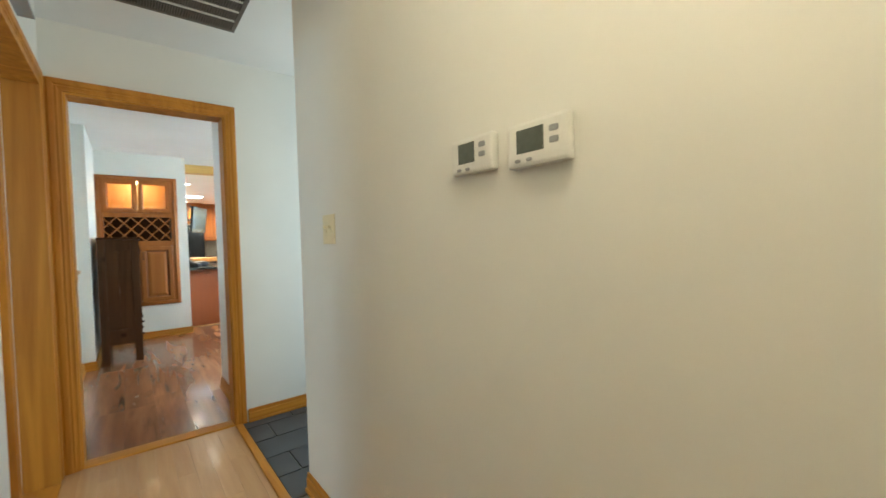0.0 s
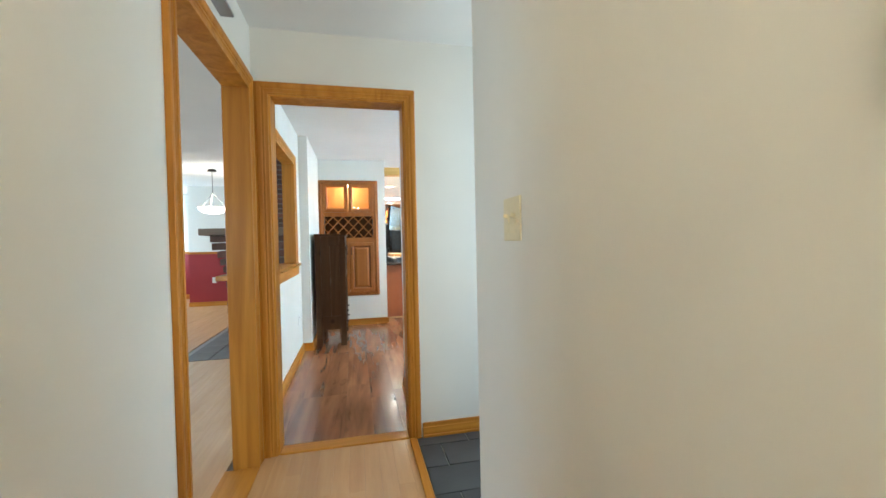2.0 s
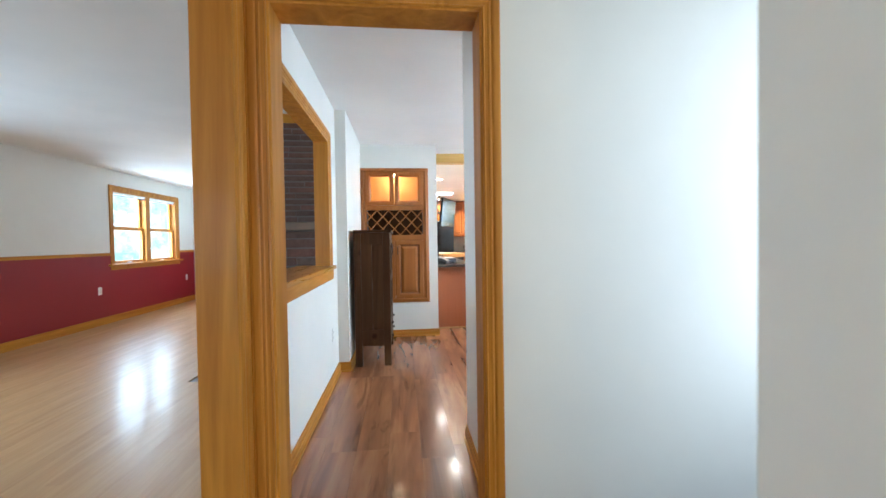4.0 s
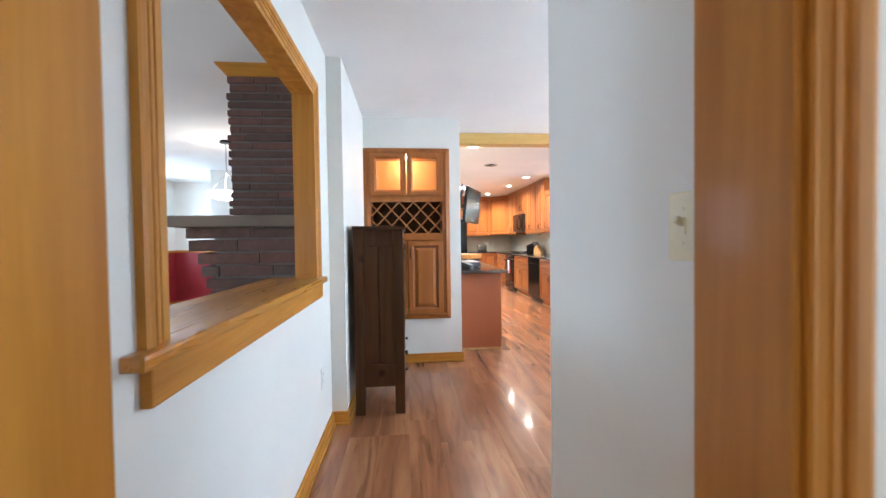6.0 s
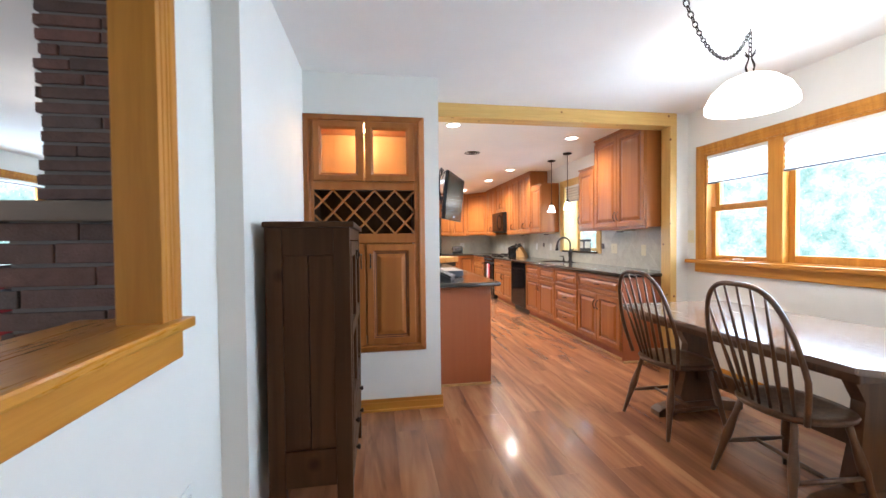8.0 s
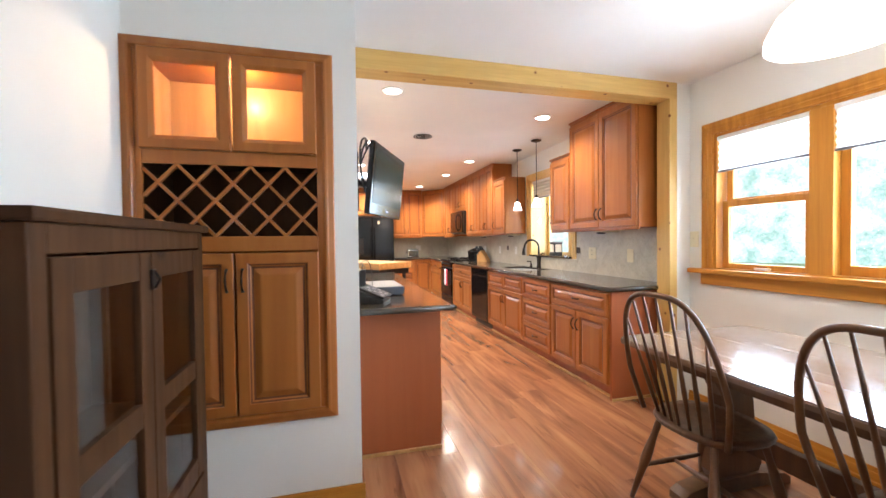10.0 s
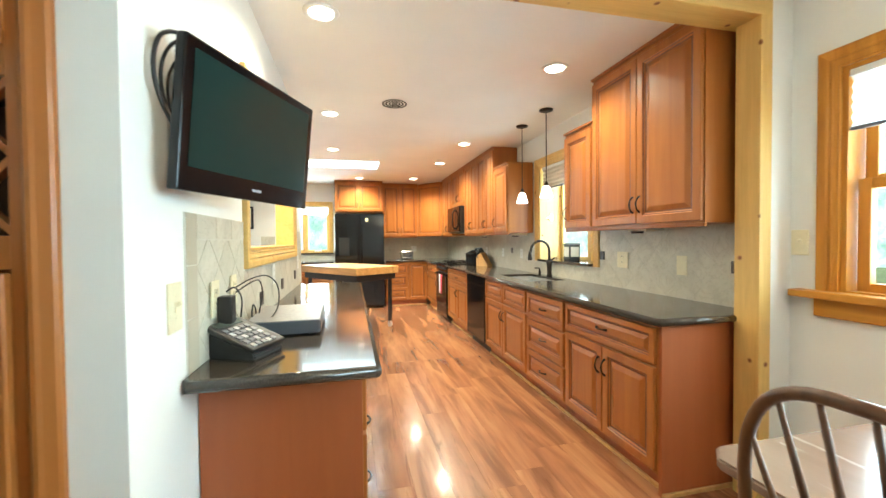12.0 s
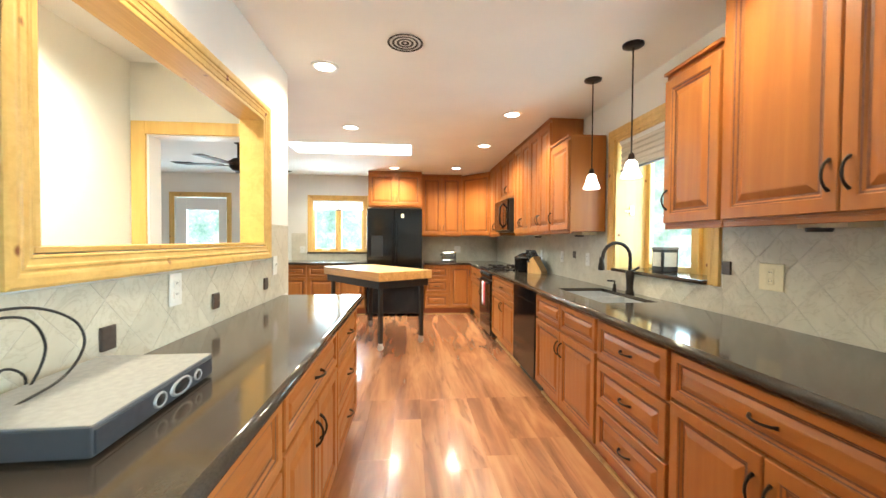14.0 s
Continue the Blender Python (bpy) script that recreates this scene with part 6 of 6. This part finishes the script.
wall_plate("wall_outlet", pose(-0.30, 13.84, 1.10), 0.1, 0.12, WHITEPL, "white outlet on the backsplash", "outlet", 0, 2)
for y, z in ((8.37, 1.155), (10.3, 1.155), (7.17, 1.13)):
    slab("accent_tile", ACCENT, None, (3.312, 3.322, y - 0.028, y + 0.028, z - 0.035, z + 0.035), 0.003)
for y, z in ((7.64, 1.0), (8.28, 1.01), (8.9, 1.02)):
    slab("accent_tile", ACCENT, None, (0.778, 0.788, y - 0.028, y + 0.028, z - 0.035, z + 0.035), 0.003)
for ob in list(scene.objects):
    if ob.name.startswith("accent_tile"):
        tagged(ob, "small dark metal accent tile in the backsplash", "tile", "metal accent tiles")
wall_plate("wall_outlet", pose(-2.54, 9.252, 0.53), 0.075, 0.12, WHITEPL, "white outlet on the red wall", "outlet", 0, 2)
wall_plate("wall_outlet", pose(-4.343, 7.87, 0.53, 0, 0, FL_), 0.075, 0.12, WHITEPL, "white outlet on the red wall", "outlet", 0, 2)
wall_plate("wall_outlet", pose(-4.343, 10.33, 0.53, 0, 0, FL_), 0.075, 0.12, WHITEPL, "white outlet on the red wall", "outlet", 0, 2)
wall_plate("wall_outlet", pose(-0.30, 4.80, 0.42, 0, 0, FL_), 0.075, 0.12, WHITEPL, "white outlet low on the corridor wall", "outlet", 0, 2)
for y in (7.75, 9.85, 11.0):
    t = thing("under_cabinet_light", pose(3.2, y, 1.373), "small under-cabinet puck light", "lamp", "under-cabinet lights")
    slab("case", IVORY, t, (-0.05, 0.09, -0.09, 0.09, -0.028, 0), 0.004)
    part("lens", cyl(bmesh.new(), -0.02, 0.03, -0.042, -0.026, 0.038, 0.042), BLACKMAT, t)

crock = thing("decorated_jar", pose(3.47, 9.10, 1.0755), "dark square jar with pale pictures on the ledge", "jar")
slab("body", BLACKMAT, crock, (-0.06, 0.06, -0.06, 0.06, 0.0, 0.17), 0.008)
slab("rim", GREYPLASTIC, crock, (-0.064, 0.064, -0.064, 0.064, 0.16, 0.178), 0.004)
for s in (-1, 1):
    slab("picture", PAPER, crock, (-0.045, 0.045, s * 0.061 - 0.0015, s * 0.061 + 0.0015, 0.04, 0.14), 0.001, "pale printed picture")
    slab("picture", PAPER, crock, (s * 0.061 - 0.0015, s * 0.061 + 0.0015, -0.045, 0.045, 0.04, 0.14), 0.001, "pale printed picture")
kb = thing("knife_block", pose(3.17, 11.0, 0.905, 0, 0, -60), "beech knife block with black handled knives", "knife block")
bm = bmesh.new()
prism(bm, [(-0.11, 0.0), (0.10, 0.0), (0.10, 0.03), (-0.03, 0.20), (-0.11, 0.135)], -0.055, 0.055)
part("block", bm, KNIFEWOOD, kb)
for i in range(3):
    for j in range(3):
        p = Vector((-0.09 + 0.028 * i, -0.034 + 0.034 * j, 0.152 + 0.023 * i))
        part("knife_handle", tube(bmesh.new(), [p, p + Vector((-0.05, 0, 0.075))], 0.010, 8), BLACKMAT, kb, "", True)
mixer = thing("slow_cooker", pose(3.12, 11.24, 0.905) @ Matrix.Scale(1.2, 4), "black slow cooker beside the range", "appliance")
part("pot", lathe(bmesh.new(), [(0, 0), (0.115, 0.0), (0.13, 0.03), (0.135, 0.14), (0.14, 0.15), (0.12, 0.165), (0.06, 0.195), (0, 0.2)], 28), BLACK, mixer, "", True)
part("knob", cyl(bmesh.new(), 0, 0, 0.198, 0.225, 0.018, 0.022), BLACKMAT, mixer)
for s in (-1, 1):
    part("handle", tube(bmesh.new(), [(-0.04, s * 0.135, 0.11), (-0.03, s * 0.165, 0.115), (0.03, s * 0.165, 0.115), (0.04, s * 0.135, 0.11)], 0.009), BLACKMAT, mixer, "", True)
toaster = thing("toaster", pose(2.36, 13.55, 0.905), "chrome two-slot toaster on the back counter", "toaster")
slab("body", CHROMEDARK, toaster, (-0.13, 0.13, -0.085, 0.085, 0.015, 0.19), 0.03)
slab("base", BLACKMAT, toaster, (-0.13, 0.13, -0.08, 0.08, 0.0, 0.02), 0.004)
for s in (-0.03, 0.03):
    slab("slot", BLACKMAT, toaster, (-0.1, 0.1, s - 0.012, s + 0.012, 0.186, 0.192))
slab("lever", BLACKMAT, toaster, (-0.155, -0.128, -0.015, 0.015, 0.11, 0.13), 0.004)

pic = thing("framed_print", pose(-0.98, 13.85, 1.77), "dark framed print with a pale mat on the wall", "picture")
bm = bmesh.new()
for b in ((-0.35, -0.31, -0.025, 0, -0.22, 0.22), (0.31, 0.35, -0.025, 0, -0.22, 0.22), (-0.31, 0.31, -0.0245, 0, -0.22, -0.18), (-0.31, 0.31, -0.0245, 0, 0.18, 0.22)):
    cube(bm, *b, 0.003)
part("frame", bm, BLACKMAT, pic)
slab("mat", PAPER, pic, (-0.31, 0.31, -0.012, 0, -0.18, 0.18))
slab("print", SILVER, pic, (-0.15, 0.15, -0.0135, -0.011, -0.05, 0.05))
wp = thing("wall_phone", pose(-2.80, 13.85, 1.6), "small dark wall telephone", "telephone")
slab("body", BLACKMAT, wp, (-0.05, 0.05, -0.05, 0, -0.11, 0.11), 0.01)
slab("display", SILVER, wp, (-0.03, 0.03, -0.053, -0.049, 0.02, 0.07), 0.002)

fan = thing("ceiling_fan", pose(-0.39, 11.35, H - 0.08), "dark ceiling fan at rest in the breakfast area", "ceiling fan")
part("rod", cyl(bmesh.new(), 0, 0, -0.14, 0.06, 0.014), IRON, fan)
part("canopy", lathe(bmesh.new(), [(0, 0.03), (0.04, 0.03), (0.065, 0.07), (0.066, 0.08), (0, 0.08)], 24), IRON, fan, "", True)
part("motor", lathe(bmesh.new(), [(0, -0.30), (0.06, -0.29), (0.10, -0.25), (0.105, -0.18), (0.05, -0.14), (0, -0.14)], 28), IRON, fan, "", True)
for k in range(5):
    bm = cube(bmesh.new(), 0.16, 0.62, -0.06, 0.06, -0.226, -0.218, 0.003, pose(0, 0, 0, 0, 0, 72 * k + 38))
    cube(bm, 0.08, 0.2, -0.018, 0.018, -0.232, -0.226, 0.002, pose(0, 0, 0, 0, 0, 72 * k + 38))
    part("blade", bm, DARKWOOD, fan)
fv = thing("ceiling_vent", pose(-1.85, 12.9, H), "dark ceiling vent in the breakfast area", "vent")
slab("frame", IRON, fv, (-0.15, 0.15, -0.08, 0.08, -0.008, 0), 0.002)
for i in range(6):
    slab("slat", IRON, fv, (-0.13, 0.13, -0.065 + 0.024 * i, -0.055 + 0.024 * i, -0.014, -0.006))

# ---- floor pieces ----
PIECES = {}


def piece(name, parent, mat, w, l, x, y, z=-0.012, h=0.012):
    key = (name, round(w, 3), round(l, 3), mat.name)
    if key not in PIECES:
        bm = bmesh.new()
        c = 0.0004
        lo = [bm.verts.new((sx * w / 2, sy * l / 2, 0)) for sx, sy in ((-1, -1), (1, -1), (1, 1), (-1, 1))]
        md = [bm.verts.new((sx * w / 2, sy * l / 2, h - c)) for sx, sy in ((-1, -1), (1, -1), (1, 1), (-1, 1))]
        hi = [bm.verts.new((sx * (w / 2 - c), sy * (l / 2 - c), h)) for sx, sy in ((-1, -1), (1, -1), (1, 1), (-1, 1))]
        for A, B in ((lo, md), (md, hi)):
            for k in range(4):
                bm.faces.new((A[k], A[(k + 1) % 4], B[(k + 1) % 4], B[k]))
        bm.faces.new(hi)
        PIECES[key] = mesh_of(name, bm, mat)
    ob = new(name, PIECES[key])
    ob.parent = parent
    ob.location = (x, y, z)
    return ob


def plank_rows(x0, x1, y0, y1, w, l, seed):
    rnd = random.Random(seed)
    x = x0
    while x < x1 - 0.005:
        ww = min(w, x1 - x)
        y = y0 - rnd.choice((0.0, 0.25, 0.5, 0.75, 0.4)) * l
        while y < y1 - 0.01:
            a, b = max(y, y0), min(y + l, y1)
            if b - a > 0.02:
                yield ww - 0.0005, b - a - 0.0005, x + ww / 2, (a + b) / 2
            y += l
        x += w


for w, l, x, y in plank_rows(-0.35, 3.33, 2.845, 9.6, 0.19, 1.28, 3):
    if x < 0.6 and y + l / 2 > 6.6:
        cut = 6.6 - (y - l / 2)
        if cut < 0.02:
            continue
        y, l = y - l / 2 + cut / 2, cut
    piece("plank", floor, LAMINATE, w, l, x, y)
bm = bmesh.new()
for x0, x1, y0, y1 in ((0.6, 3.33, 9.6, 13.85), (-0.3, 0.6, 6.6, 13.85), (-2.88, -0.3, 9.38, 13.85), (-3.2, -2.88, 10.77, 13.85)):
    for w, l, x, y in plank_rows(x0, x1, y0, y1, 0.19, 1.28, 5):
        cube(bm, x - w / 2, x + w / 2, y - l / 2, y + l / 2, -0.012, 0)
tagged(part("floor_planks", bm, LAMINATE_I), "reddish laminate planks in the far kitchen", "floor", kind="stuff")
for w, l, x, y in plank_rows(-0.24, 0.63, -2.2, 2.755, 0.083, 0.9, 7):
    piece("strip", floor_hall, OAKFLOOR, w, l, x, y)
bm = bmesh.new()
for w, l, x, y in plank_rows(-4.35, -0.40, 1.0, 10.65, 0.083, 1.1, 9):
    spans = [(y - l / 2, y + l / 2)]
    if x > -1.57:
        spans = [(spans[0][0], min(spans[0][1], 4.998)), (max(spans[0][0], 7.202), spans[0][1])]
    for ya, yb in spans:
        if yb - ya > 0.01:
            cube(bm, x - w / 2, x + w / 2, ya, yb, -0.012, 0)
for w, l, x, y in plank_rows(-4.35, -0.33, -2.2, 1.0, 0.083, 1.1, 11):
    cube(bm, x - w / 2, x + w / 2, y - l / 2, y + l / 2, -0.014, -0.002)
tagged(part("floor_strips", bm, OAKFLOOR_I), "light oak strip boards in the living room", "floor", kind="stuff")
rnd = random.Random(4)
y = 1.70
row = 0
while y < 2.74:
    d = min(0.235, 2.75 - y)
    x = 0.665 - (0.18 if row % 2 else 0.0)
    while x < 2.2:
        l = 0.31
        a, b = max(x, 0.666), min(x + l, 2.2)
        if b - a > 0.03 and d > 0.03:
            piece("slate_tile", floor_slate, SLATE, b - a - 0.008, d - 0.008, (a + b) / 2, y + d / 2, -0.008 + rnd.uniform(0, 0.0015), 0.01)
        x += l
    y += 0.235
    row += 1
hearth = structure("hearth", [(-1.53, -0.46, 5.0, 7.2, -0.02, -0.006)], GROUT, "slate hearth set flush in the oak floor", "hearth")
for i in range(4):
    for j in range(7):
        piece("slate_tile", hearth, SLATE, 0.258, 0.305, -1.4 + 0.267 * i, 5.16 + 0.314 * j, -0.006, 0.008)

# diagonal tiles of the backsplash, clipped to the wall's free outline
def clip(poly, a0, a1, z0, z1):
    def cut(pts, axis, lim, keep):
        out = []
        for i, p in enumerate(pts):
            q = pts[(i + 1) % len(pts)]
            ip, iq = keep * (p[axis] - lim) >= 0, keep * (q[axis] - lim) >= 0
            if ip:
                out.append(p)
            if ip != iq:
                f = (lim - p[axis]) / (q[axis] - p[axis])
                out.append((p[0] + f * (q[0] - p[0]), p[1] + f * (q[1] - p[1])))
        return out
    for axis, lim, keep in ((0, a0, 1), (0, a1, -1), (1, z0, 1), (1, z1, -1)):
        poly = cut(poly, axis, lim, keep)
        if len(poly) < 3:
            return []
    return poly


def splash(name, m, rects, limit, label):
    """Tiles of 0.15 m set on the diagonal on a wall; a runs along the wall, faces -y."""
    bmb = bmesh.new()
    for a0, a1, z0, z1 in rects:
        cube(bmb, a0, a1, -0.005, 0, z0, z1)
    root = part(name, bmb, TILE_GROUT)
    root.matrix_world = m
    tagged(root, label, "backsplash", kind="structure")
    s = 0.205 / 2
    rest, count = bmesh.new(), 0
    for a0, a1, z0, z1 in rects:
        for i in range(int((a1 - a0) / s) + 3):
            for j in range(-1, int((z1 - z0) / s) + 3):
                if (i + j) % 2:
                    continue
                ca, cz = a0 + i * s, 0.905 + j * s
                e = s - 0.0022
                poly = clip([(ca - e, cz), (ca, cz - e), (ca + e, cz), (ca, cz + e)], a0 + 0.001, a1 - 0.001, z0 + 0.001, z1 - 0.001)
                if len(poly) < 3:
                    continue
                area = abs(sum(p[0] * q[1] - q[0] * p[1] for p, q in zip(poly, poly[1:] + poly[:1]))) / 2
                if area < 2e-4:
                    continue
                if ca < limit and count < 150 and area > 2e-3:
                    part("tile", prism(bmesh.new(), poly, -0.0065, -0.003), TILE, root)
                    count += 1
                else:
                    prism(rest, poly, -0.0065, -0.003)
    tagged(part("far_tiles", rest, TILE, root), kind="stuff")


splash("backsplash_right", pose(3.33, 13.85, 0, 0, 0, -90), [(0.006, 4.20, 0.905, 1.40), (4.20, 5.45, 0.905, 1.045), (5.45, 6.77, 0.905, 1.40)], 99, "pale travertine backsplash tiles set diagonally")
splash("backsplash_left", pose(0.77, 6.70, 0, 0, 0, 90), [(0.082, 0.63, 0.905, 1.303), (0.63, 2.29, 0.905, 1.165), (2.29, 2.67, 0.905, 1.385)], 99, "pale travertine backsplash tiles set diagonally")
splash("backsplash_back", pose(-0.5, 13.85, 0), [(0.0, 0.26, 0.905, 1.40), (0.26, 1.4, 0.905, 1.03), (2.36, 3.82, 0.905, 1.40)], -9, "pale travertine backsplash tiles")

# straight border tiles round the near end of that backsplash
border = structure("backsplash_border", [(0.77, 0.775, 6.70, 6.782, 0.905, 1.385), (0.77, 0.775, 6.782, 7.33, 1.303, 1.385)], TILE_GROUT, "tan border tiles at the end of the backsplash", "backsplash")
for z0, z1 in ((0.907, 1.064), (1.068, 1.224), (1.228, 1.384)):
    slab("tile", TILE_TAN, border, (0.773, 0.7775, 6.702, 6.780, z0, z1))
for y0, y1 in ((6.784, 6.964), (6.968, 7.148), (7.152, 7.328)):
    slab("tile", TILE, border, (0.773, 0.7775, y0, y1, 1.306, 1.384))
